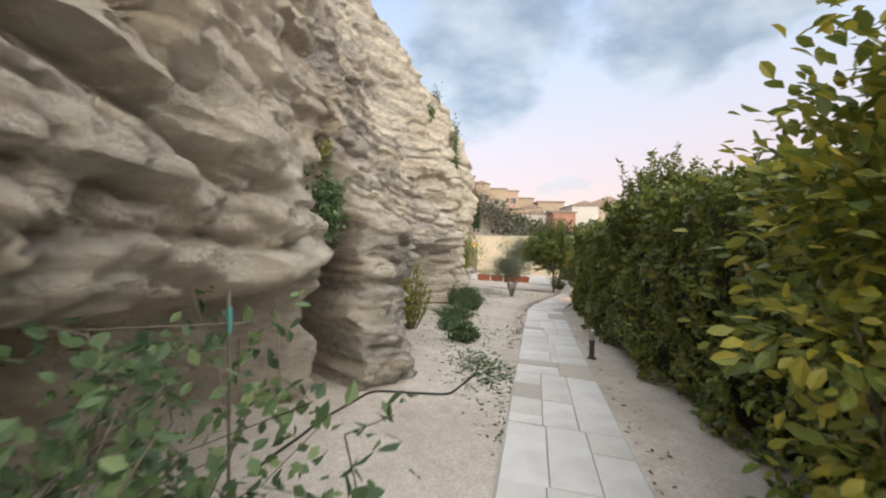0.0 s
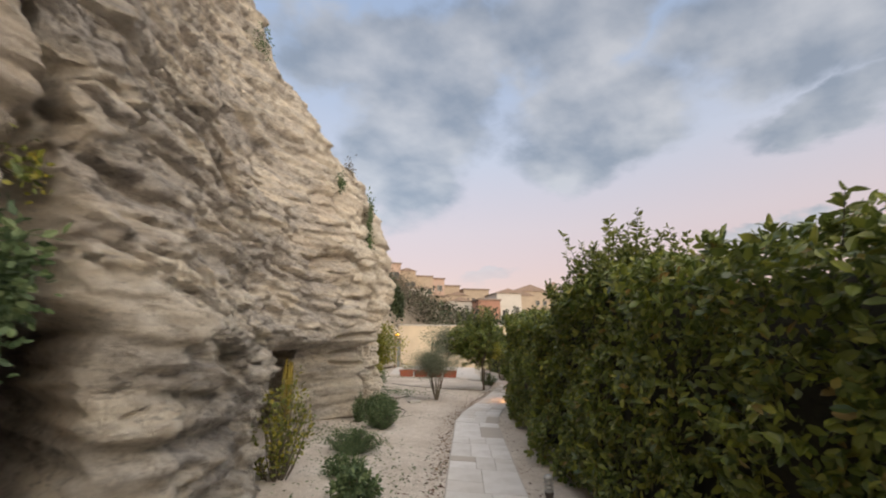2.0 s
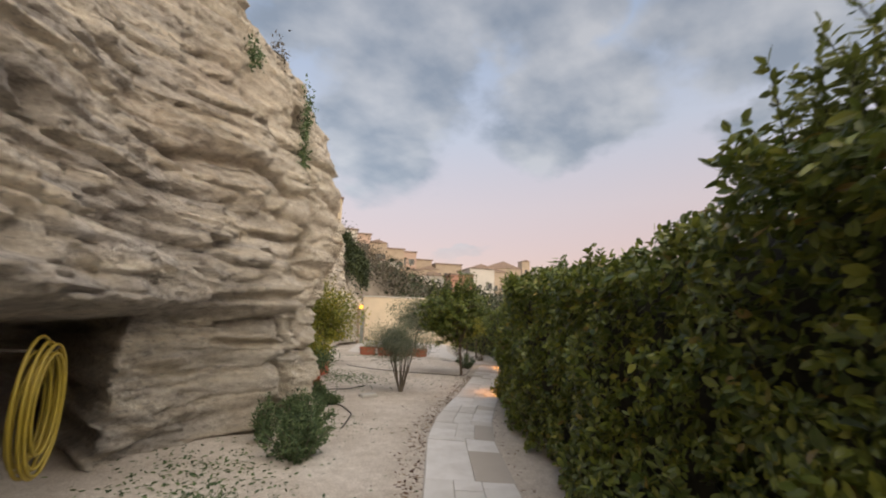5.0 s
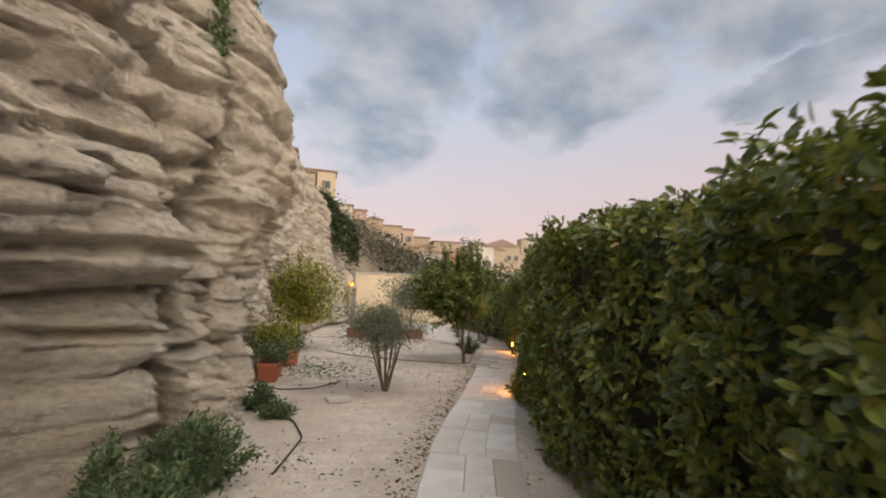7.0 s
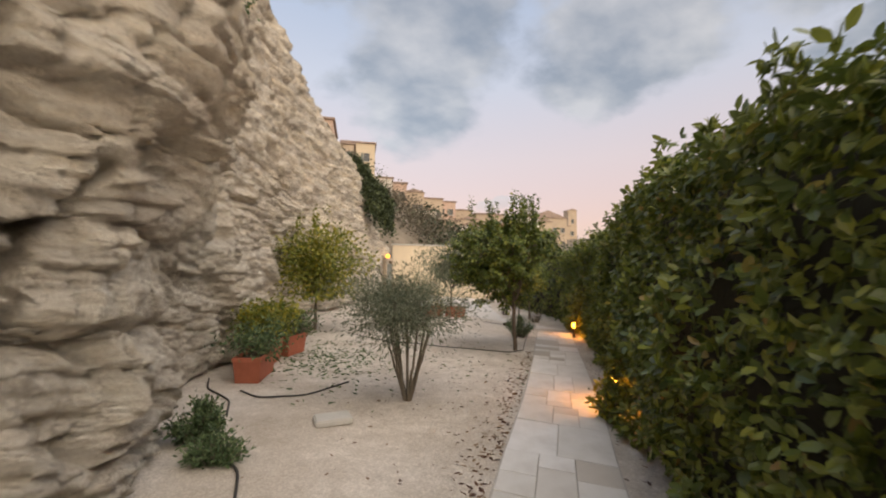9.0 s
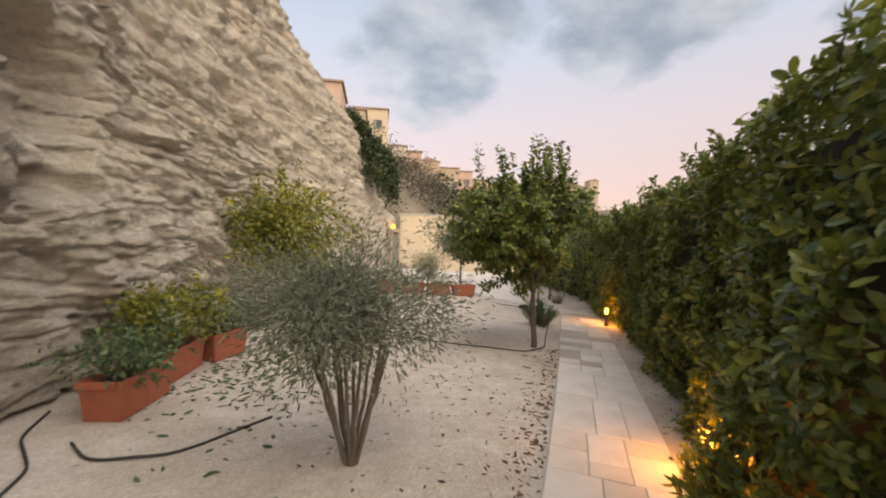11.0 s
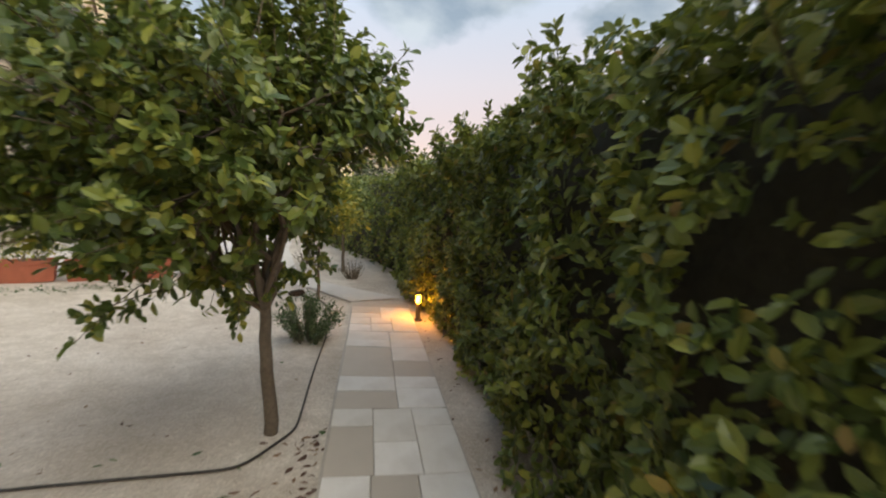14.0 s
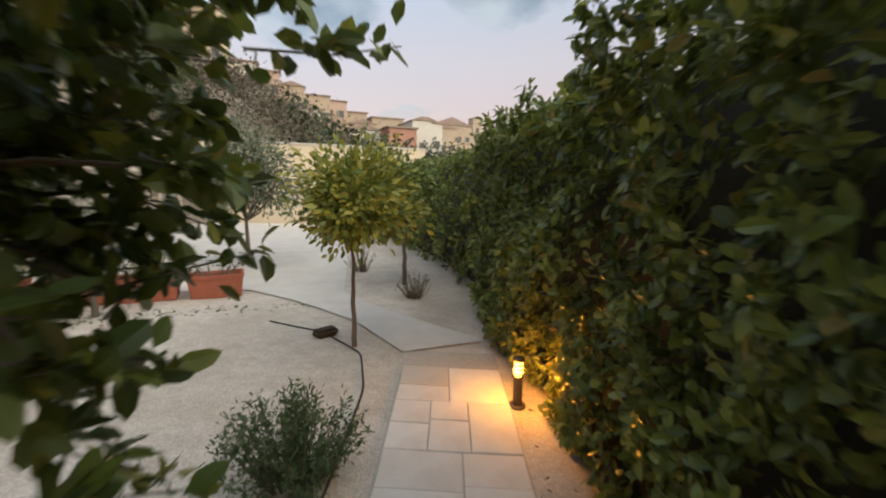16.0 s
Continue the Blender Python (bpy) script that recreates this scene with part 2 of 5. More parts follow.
SOIL = plain("soil", (0.07, 0.05, 0.035), 0.98, vary=0.4, scale=40, relief=0.01)
RUBBER = plain("black_hose", (0.045, 0.042, 0.04), 0.6, vary=0.3, scale=20)
YELLOW_HOSE = plain("yellow_hose", (0.34, 0.25, 0.03), 0.5, vary=0.25, scale=20)
LAMP_METAL = plain("bollard_metal", (0.10, 0.085, 0.075), 0.55, 0.4, 0.2, 25)
GREY_METAL = plain("bollard_head", (0.42, 0.42, 0.41), 0.5, 0.3, 0.15, 25)
STONE = plain("stone_slab", (0.58, 0.56, 0.52), 0.85, vary=0.15, scale=10)
CREAM = plain("cream_render", (0.66, 0.55, 0.40), 0.9, vary=0.12, scale=1.2)
SANDSTONE = plain("sandstone_render", (0.50, 0.40, 0.30), 0.9, vary=0.2, scale=0.8, relief=0.02)
PALE = plain("pale_render", (0.66, 0.62, 0.56), 0.9, vary=0.12, scale=0.7)
OCHRE = plain("ochre_render", (0.60, 0.50, 0.36), 0.9, vary=0.12, scale=0.7)
PINK = plain("pink_render", (0.55, 0.40, 0.32), 0.9, vary=0.15, scale=0.7)
BRICK_RED = plain("red_render", (0.46, 0.25, 0.18), 0.9, vary=0.15, scale=0.9)
ROOF = plain("roof_tiles", (0.36, 0.27, 0.22), 0.9, vary=0.3, scale=2.0, relief=0.03)
PANE = plain("dark_window_glass", (0.05, 0.055, 0.06), 0.2, vary=0.2, scale=2, relief=0)
SHUTTER = plain("painted_shutter", (0.20, 0.21, 0.19), 0.7, vary=0.2, scale=4)
STEM_WOOD = plain("grey_stems", (0.20, 0.17, 0.13), 0.9, vary=0.3, scale=40)
BLUE_TAPE = plain("turquoise_stake", (0.10, 0.30, 0.30), 0.6, vary=0.2, scale=30)
LEMON = plain("lemon_skin", (0.65, 0.33, 0.03), 0.5, vary=0.15, scale=40)


def glow_material(name, colour, strength):
    m, n, l, b = mat(name, 0.4)
    b.inputs["Base Color"].default_value = (*colour, 1)
    b.inputs["Emission Color"].default_value = (*colour, 1)
    b.inputs["Emission Strength"].default_value = strength
    return m


AMBER = glow_material("amber_lamp", (1.0, 0.40, 0.025), 40.0)
DIM_AMBER = glow_material("dim_amber_lamp", (1.0, 0.45, 0.05), 3.0)

# ---- numeric tools ----
rng = np.random.default_rng(7)


def hash01(ix, iy, seed):
    h = (ix.astype(np.int64) * 374761393 + iy.astype(np.int64) * 668265263 + seed * 1442695041) & 0x7FFFFFFF
    h = ((h ^ (h >> 13)) * 1274126177) & 0x7FFFFFFF
    return ((h ^ (h >> 16)) & 0xFFFF) / 65535.0


def value2(u, v, seed=0):
    iu, iv = np.floor(u), np.floor(v)
    fu, fv = u - iu, v - iv
    fu, fv = fu * fu * (3 - 2 * fu), fv * fv * (3 - 2 * fv)
    a, b = hash01(iu, iv, seed), hash01(iu + 1, iv, seed)
    c, d = hash01(iu, iv + 1, seed), hash01(iu + 1, iv + 1, seed)
    return (a * (1 - fu) + b * fu) * (1 - fv) + (c * (1 - fu) + d * fu) * fv


def fbm(u, v, seed=0, octaves=4, gain=0.5):
    s, amp, tot = 0, 1.0, 0.0
    for k in range(octaves):
        s = s + amp * value2(u * 2 ** k + 17.3 * k, v * 2 ** k + 9.1 * k, seed + k)
        tot += amp
        amp *= gain
    return s / tot


def cells(u, v, seed=0):
    """Distance to the nearest and second cell point, and the nearest cell's own random number."""
    iu, iv = np.floor(u), np.floor(v)
    d1, d2, r = np.full(u.shape, 9.0), np.full(u.shape, 9.0), np.zeros(u.shape)
    for a in (-1, 0, 1):
        for b in (-1, 0, 1):
            cu, cv = iu + a, iv + b
            d = np.hypot(cu + hash01(cu, cv, seed) - u, cv + hash01(cu, cv, seed + 5) - v)
            near = d < d1
            d2 = np.where(near, d1, np.minimum(d2, d))
            r = np.where(near, hash01(cu, cv, seed + 9), r)
            d1 = np.where(near, d, d1)
    return d1, d2, r


def smooth(a, b, x):
    t = np.clip((x - a) / (b - a), 0, 1)
    return t * t * (3 - 2 * t)


def mesh_np(name, verts, faces, material, shade=True):
    """verts (n,3); faces (m,k) with one k."""
    me = bpy.data.meshes.new(name)
    k = faces.shape[1]
    me.vertices.add(len(verts))
    me.vertices.foreach_set("co", np.ascontiguousarray(verts, dtype=np.float32).ravel())
    me.loops.add(faces.size)
    me.loops.foreach_set("vertex_index", np.ascontiguousarray(faces, dtype=np.int32).ravel())
    me.polygons.add(len(faces))
    me.polygons.foreach_set("loop_start", np.arange(0, faces.size, k, dtype=np.int32))
    me.polygons.foreach_set("use_smooth", np.full(len(faces), shade))
    me.update(calc_edges=True)
    me.validate()
    me.materials.append(material)
    return me


def grid_faces(nu, nv):
    i = np.arange(nu - 1)[:, None] * nv + np.arange(nv - 1)[None, :]
    return np.stack([i, i + nv, i + nv + 1, i + 1], -1).reshape(-1, 4)


def unit(a):
    return a / np.maximum(np.linalg.norm(a, axis=1, keepdims=True), 1e-6)


def leaf_mesh(name, at, out, size, material, slim=0.42, droop=0.3, shade=False, face=None, blunt=0.62):
    """One folded, pointed leaf at each place; out: the way that each blade grows; face: the way that it turns to."""
    n = len(at)
    out = unit(out + rng.normal(0, 0.45, (n, 3)) + np.array((0, 0, -droop * 0.5)))
    if face is None:
        face = rng.normal(0, 1, (n, 3))
    side = unit(np.cross(out, face))
    nor = unit(np.cross(side, out))
    L = (size * rng.uniform(0.65, 1.25, n))[:, None] if np.ndim(size) == 0 else size[:, None]
    W = L * slim * 0.5
    bend = L * rng.uniform(0.02, 0.2, (n, 1))
    v = np.stack([at,
                  at + out * L * 0.4 + side * W + nor * bend * 0.7,
                  at + out * L * 0.4 + nor * bend * 0.2,
                  at + out * L * 0.4 - side * W + nor * bend * 0.7,
                  at + out * L * 0.78 + side * W * blunt + nor * bend * 0.3,
                  at + out * L * 0.78 - side * W * blunt + nor * bend * 0.3,
                  at + out * L - nor * bend * 0.5], 1).reshape(-1, 3)
    b = np.arange(n)[:, None, None] * 7
    f = np.array([[0, 2, 1], [0, 3, 2], [1, 2, 4], [2, 3, 5], [2, 6, 4], [2, 5, 6]])[None]
    return mesh_np(name, v, (b + f).reshape(-1, 3), material, shade)


def tube(name, pts, radii, material, sides=7):
    """A bent tube through pts with its own radius at each."""
    pts = np.array(pts, float)
    r = np.broadcast_to(np.array(radii, float), (len(pts),))
    d = unit(np.gradient(pts, axis=0))
    ref = np.array((0.31, 0.17, 0.93)) if abs(d[:, 2]).mean() < 0.8 else np.array((0.93, 0.17, 0.1))
    a = unit(np.cross(d, ref))
    b = np.cross(d, a)
    ang = np.linspace(0, 2 * np.pi, sides, endpoint=False)
    ring = pts[:, None] + r[:, None, None] * (a[:, None] * np.cos(ang)[None, :, None] + b[:, None] * np.sin(ang)[None, :, None])
    v = ring.reshape(-1, 3)
    i = np.arange(len(pts) - 1)[:, None] * sides + np.arange(sides)[None]
    j = np.arange(len(pts) - 1)[:, None] * sides + (np.arange(sides)[None] + 1) % sides
    f = np.stack([i, j, j + sides, i + sides], -1).reshape(-1, 4)
    return mesh_np(name, v, f, material)


def limb(a, b, r0, r1, sag=0.06, n=6):
    t = np.linspace(0, 1, n)[:, None]
    p = np.array(a) * (1 - t) + np.array(b) * t
    p[1:-1] += rng.normal(0, sag, (n - 2, 3)) * np.linalg.norm(np.array(b) - np.array(a)) * 0.5
    return p, np.linspace(r0, r1, n)


def join_np(name, meshes, material):
    """Several small meshes as one."""
    bm = bmesh.new()
    for me in meshes:
        bm.from_mesh(me)
        bpy.data.meshes.remove(me)
    me = bpy.data.meshes.new(name)
    bm.to_mesh(me)
    bm.free()
    me.materials.clear()
    me.materials.append(material)
    for p in me.polygons:
        p.use_smooth = True
    return me


def smooth_line(pts, step):
    """Even points on a soft curve through pts."""
    p = np.array(pts, float)
    s = np.concatenate([[0], np.cumsum(np.linalg.norm(np.diff(p, axis=0), axis=1))])
    q = np.arange(0, s[-1], step)
    out = np.stack([np.interp(q, s, p[:, k]) for k in range(p.shape[1])], 1)
    for _ in range(max(1, int(0.25 / step))):
        out[1:-1] = (out[:-2] + 2 * out[1:-1] + out[2:]) / 4
    return out


def box_mesh(name, size, material, bevel=0.01, taper=1.0):
    """A box on z = 0 with rounded edges; taper: the foot's share of the top."""
    bm = bmesh.new()
    bmesh.ops.create_cube(bm, size=1.0)
    for v in bm.verts:
        k = taper if v.co.z < 0 else 1.0
        v.co = Vector((v.co.x * size[0] * k, v.co.y * size[1] * k, (v.co.z + 0.5) * size[2]))
    if bevel:
        bmesh.ops.bevel(bm, geom=bm.edges[:], offset=bevel, segments=2, affect="EDGES")
    me = bpy.data.meshes.new(name)
    bm.to_mesh(me)
    bm.free()
    me.materials.append(material)
    return me


def part(name, me, parent, m=None, label=""):
    o = new(name, me)
    o.parent = parent
    if m is not None:
        o.matrix_basis = m
    return tagged(o, label)


def thing(name, at, label, category, group="", turn=0.0):
    o = new(name)
    o.matrix_basis = pose(at[0], at[1], at[2] + ground_at(at[0], at[1]), 0, 0, turn)
    o.empty_display_size = 0.1
    return tagged(o, label, category, group)


# ---- ground ----
FALL = 0.0524  # the garden falls from the cliff towards the hedge


def ground_z(x, y):
    return -FALL * np.clip(x, -4, 11) + 0.03 * (fbm(x * 0.8, y * 0.8, 31, 3) - 0.5)


def ground_at(x, y):
    return float(ground_z(np.array([float(x)]), np.array([float(y)]))[0]) - 0.012


def build_ground():
    xs = np.concatenate([[-900, -300, -100, -40, -15], np.arange(-4, 12.01, 0.16), [16, 30, 70, 200, 900]])
    ys = np.concatenate([[-900, -200, -50, -15], np.arange(-3, 40.01, 0.2), [50, 80, 160, 400, 1500]])
    X, Y = np.meshgrid(xs, ys, indexing="ij")
    Z = ground_z(X, Y) - 0.012
    me = mesh_np("ground", np.stack([X, Y, Z], -1).reshape(-1, 3), grid_faces(len(xs), len(ys)), GRAVEL)
    tagged(new("ground", me), "pale trodden gravel and sand with patches of dust", "ground", kind="structure")


build_ground()

# ---- cliff: contours in plan at rising heights, x for each y ----
CONTOURS = {
    0.0: ((-9, -2.2), (3.2, -1.65), (5.8, -1.5), (6.8, -1.5), (7.02, -0.4), (7.4, -0.22), (8.5, -0.32), (9.4, -0.75), (11.6, -0.85), (13.6, 0.0), (14.2, 0.6), (14.7, 1.1), (15.5, 1.08), (16.4, 0.9), (17.0, 0.5), (18.2, 0.65), (21.5, 0.7), (24, 0.35), (27, 1.5), (31.3, 2.6), (35.7, 4.15), (36.6, 3.6)),
    1.5: ((-9, -2.0), (3.2, -1.4), (5.3, -1.1), (6.3, -1.02), (6.8, -1.15), (7.05, -0.55), (8.2, -0.46), (9.2, -0.76), (11.6, -0.75), (13.3, 0.0), (13.9, 0.38), (14.7, 0.68), (15.4, 0.93), (16.5, 0.83), (17.3, 0.6), (18.4, 0.65), (21.5, 0.7), (24, 1.1), (27, 1.65), (31.3, 2.6), (35.7, 4.1), (36.6, 3.6)),
    2.3: ((-9, -2.1), (3.2, -1.4), (5.2, -1.18), (6.6, -1.32), (7.4, -0.9), (8.1, -0.75), (9.4, -0.95), (11.7, -0.8), (13.4, 0.18), (14.1, 0.4), (15.2, 1.15), (16.1, 1.3), (17.1, 1.05), (18.4, 0.55), (21, 0.45), (24, 0.9), (27, 1.65), (31.3, 2.6), (35.7, 4.0), (36.6, 3.4)),
    3.4: ((-9, -2.6), (3.2, -1.85), (5.2, -1.45), (8.1, -1.3), (9.4, -1.35), (11.3, -1.2), (12.6, -0.7), (13.5, 0.12), (14.3, 0.48), (15.5, 1.33), (16.5, 1.42), (17.4, 1.0), (18.5, 0.45), (21, 0.3), (24, 0.65), (27, 1.5), (31.3, 2.5), (35.7, 3.6), (36.6, 3.0)),
    5.0: ((-9, -3.3), (3.2, -2.65), (5.2, -2.25), (8.8, -1.9), (11, -1.85), (12.9, -1.5), (14.0, -0.3), (15.1, 0.6), (15.9, 0.95), (16.9, 1.05), (17.7, 0.7), (19, 0.0), (23.5, 0.35), (26.4, 1.2), (30, 2.2), (33, 2.9), (36.6, 2.2)),
    9.0: ((-9, -5.3), (5, -4.2), (8.7, -3.8), (12.2, -3.1), (14, -2.0), (16.5, -1.6), (20, -1.4), (24, -0.3), (28, 0.2), (31, 0.8), (36.6, 0.2)),
    13.0: ((-9, -7.5), (5, -6.5), (9, -6.0), (14, -3.7), (17, -3.8), (20, -3.7), (24, -3), (30, -2), (36.6, -2.5)),
}
CREST = ((-9, 11.5), (8, 12), (13, 11), (15, 6.4), (17.2, 6.0), (19, 9.6), (23, 9.4), (26, 8.4), (28, 7.7), (30, 6.2), (33, 4.9), (35, 3.6), (36, 2.7), (36.6, 1.8))


def line_at(pts, y):
    a = np.array(pts)
    s = np.zeros_like(y)
    for k in (-0.12, -0.06, 0, 0.06, 0.12):
        s = s + np.interp(y + k, a[:, 0], a[:, 1])
    return s / 5


def cliff_x(Y, Z):
    zs = sorted(CONTOURS)
    rows = [line_at(CONTOURS[z], Y) for z in zs]
    X = rows[-1].copy()
    for k in range(len(zs) - 1):
        t = np.clip((Z - zs[k]) / (zs[k + 1] - zs[k]), 0, 1)
        t = t * t * (3 - 2 * t) * 0.5 + t * 0.5
        inside = (Z >= zs[k]) & (Z <= zs[k + 1])
        X = np.where(inside, rows[k] * (1 - t) + rows[k + 1] * t, X)
    return X


RUN_Y = np.linspace(-9, 36.6, 1600)
RUN = np.concatenate([[0], np.cumsum(np.hypot(np.diff(RUN_Y), np.diff(line_at(CONTOURS[1.5], RUN_Y))))])  # length along the foot


def blocks(S, Z, bed, length, seed):
    """Beds broken by upright joints: each block's own stand, and the joints round it."""
    q = Z / bed + 0.7 * fbm(S * 0.5 / length, Z * 0.25 / bed, seed, 3)
    k = np.floor(q)
    f = q - k
    p = S / length * (0.7 + 0.6 * hash01(k, k * 0, seed + 1)) + 9.7 * hash01(k, k * 0, seed + 2) + 0.5 * fbm(S * 2 / length, Z / bed, seed + 3, 2)
    j = np.floor(p)
    g = p - j
    stand = hash01(j, k, seed + 4) - 0.5 + (hash01(j, k, seed + 5) - 0.3) * (0.5 - f) * 0.9 + (hash01(j, k, seed + 6) - 0.5) * (g - 0.5) * 0.9
    under = (1 - smooth(0, 0.16, f)) * smooth(0.25, 0.6, hash01(j, k, seed + 7))
    joint = (1 - smooth(0, 0.05, np.minimum(g, 1 - g))) * smooth(0.3, 0.7, hash01(j, k, seed + 8))
    top = smooth(0.8, 1.0, f) * 0.35
    return stand - top, np.maximum(under, joint)


# open cracks in the face: y and z along each, half width, depth
CRACKS = (
    (((6.95, 3.2), (6.9, 2.5), (6.84, 1.9), (6.82, 1.3), (6.79, -0.3)), 0.06, 0.40),
    (((15.0, 4.8), (14.82, 3.4), (14.74, 2.8), (14.62, 2.25), (14.74, 1.8), (14.55, 1.1), (14.4, 0.75), (14.4, -0.3)), 0.07, 0.50),
    (((15.25, 1.9), (15.05, 1.45), (14.87, 0.95), (14.6, 0.9)), 0.035, 0.22),
    (((13.0, 1.62), (13.9, 1.72), (14.3, 1.62), (14.6, 1.75)), 0.05, 0.22),
    (((12.8, 2.15), (13.8, 2.5), (14.3, 2.42), (14.7, 2.65)), 0.045, 0.24),
    (((13.7, 1.12), (14.3, 1.05), (14.5, 1.0)), 0.04, 0.20),
    (((12.9, 3.1), (13.6, 3.35), (14.4, 3.2), (14.8, 3.4)), 0.05, 0.22),
    (((7.0, 1.02), (7.6, 0.98), (8.4, 1.04), (9.0, 0.98)), 0.05, 0.16),
    (((7.0, 0.42), (7.7, 0.30), (8.3, 0.5), (8.5, 0.75)), 0.03, 0.10),
    (((3.5, 1.32), (4.6, 1.42), (5.4, 1.34), (6.2, 1.5)), 0.03, 0.10),
)


def crack_depth(Y, Z):
    d = np.zeros_like(Y)
    wy, wz = Y + 0.10 * (fbm(Y * 4, Z * 4, 95, 3) - 0.5), Z + 0.10 * (fbm(Y * 4, Z * 4, 97, 3) - 0.5)
    for pts, half, deep in CRACKS:
        for (y0, z0), (y1, z1) in zip(pts[:-1], pts[1:]):
            t = np.clip(((wy - y0) * (y1 - y0) + (wz - z0) * (z1 - z0)) / ((y1 - y0) ** 2 + (z1 - z0) ** 2), 0, 1)
            r = np.hypot(wy - y0 - t * (y1 - y0), wz - z0 - t * (z1 - z0))
            d = np.maximum(d, deep * (1 - smooth(half * 0.3, half * 1.7, r)))
    return d


def cliff_relief(Y, Z):
    """Weathered beds, blocks, cracks and hollows: metres out of the face."""
    S = np.interp(Y, RUN_Y, RUN)
    warp = fbm(S * 0.5, Z * 0.5, 3, 3)
    zz = Z + 0.5 * warp + 0.05 * S + 0.16 * (fbm(S * 1.7, Z * 1.9, 5, 3) - 0.5)
    first = 1 - smooth(6.6, 7.0, Y)
    buttress = smooth(13.2, 13.9, Y) * (1 - smooth(17.0, 17.8, Y))
    bay = smooth(17.0, 17.8, Y) * (1 - smooth(20, 22, Y))
    thin = np.clip(1 - first - 0.8 * buttress - 0.7 * bay, 0, 1)  # where the beds are thin and sharp
    out = (0.34 - 0.12 * first) * (fbm(S * 0.8, Z * 0.9, 41, 4) - 0.5)
    a1, c1 = blocks(S, zz, 0.62, 1.15, 201)
    a2, c2 = blocks(S + 0.3 * warp, zz, 0.21, 0.52, 231)
    a3, c3 = blocks(S, zz + 0.1 * warp, 0.085, 0.24, 261)
    soften = smooth(0.35, 0.65, fbm(S * 0.7, Z * 0.8, 65, 3))
    out += (0.14 + 0.06 * buttress) * a1 - (0.10 + 0.04 * buttress) * c1
    out += (0.06 + 0.03 * thin + 0.05 * soften) * a2 - (0.03 + 0.03 * thin + 0.04 * soften) * c2
    out += (0.012 + 0.022 * thin + 0.012 * soften) * a3 - (0.006 + 0.018 * thin + 0.012 * soften) * c3
    # split facets, large in the thick rock and small in the thin beds
    for fs, fz, amp, seed in ((0.9, 1.35, 0.19 - 0.05 * thin, 311), (2.3, 3.6, 0.085 + 0.03 * thin, 321), (5.5, 9.0, 0.022 + 0.026 * thin, 331)):
        u, v = S * fs + 0.6 * fbm(S * fs, zz * fz, seed + 1, 2), zz * fz + 0.6 * fbm(S * fs + 7, zz * fz, seed + 2, 2)
        d1, d2, r = cells(u, v, seed)
        gap = 1 - smooth(0.0, 0.09, d2 - d1)
        out += amp * ((r - 0.5) * (1 - gap) - 0.32 * gap * smooth(0.3, 0.7, np.modf(r * 7.1)[0]))
    # scoops worn by wind in the thick beds
    ridge = np.abs(fbm(S * 1.1 + 3, zz * 1.9, 301, 3) - 0.5) * 2
    out += (1 - thin) * 0.10 * (smooth(0.0, 0.35, ridge) - 0.7)
    out += 0.085 * (fbm(S * 3.2, zz * 4.5, 71, 5, 0.62) - 0.5)
    pits = smooth(0.62, 0.72, fbm(S * 2.1, Z * 2.7, 81, 3))
    return out - 0.13 * pits * (0.4 + 0.6 * thin)


def hollow(Y, Z, y0, y1, z1, depth, soft=0.12):
    wob = 0.12 * (fbm(Y * 1.5, Z * 1.5, 91, 3) - 0.5)
    return depth * smooth(y0 - soft, y0 + soft, Y + wob) * smooth(y1 + soft, y1 - soft, Y + wob) * smooth(z1 + 0.09, z1 - 0.09, Z + wob)


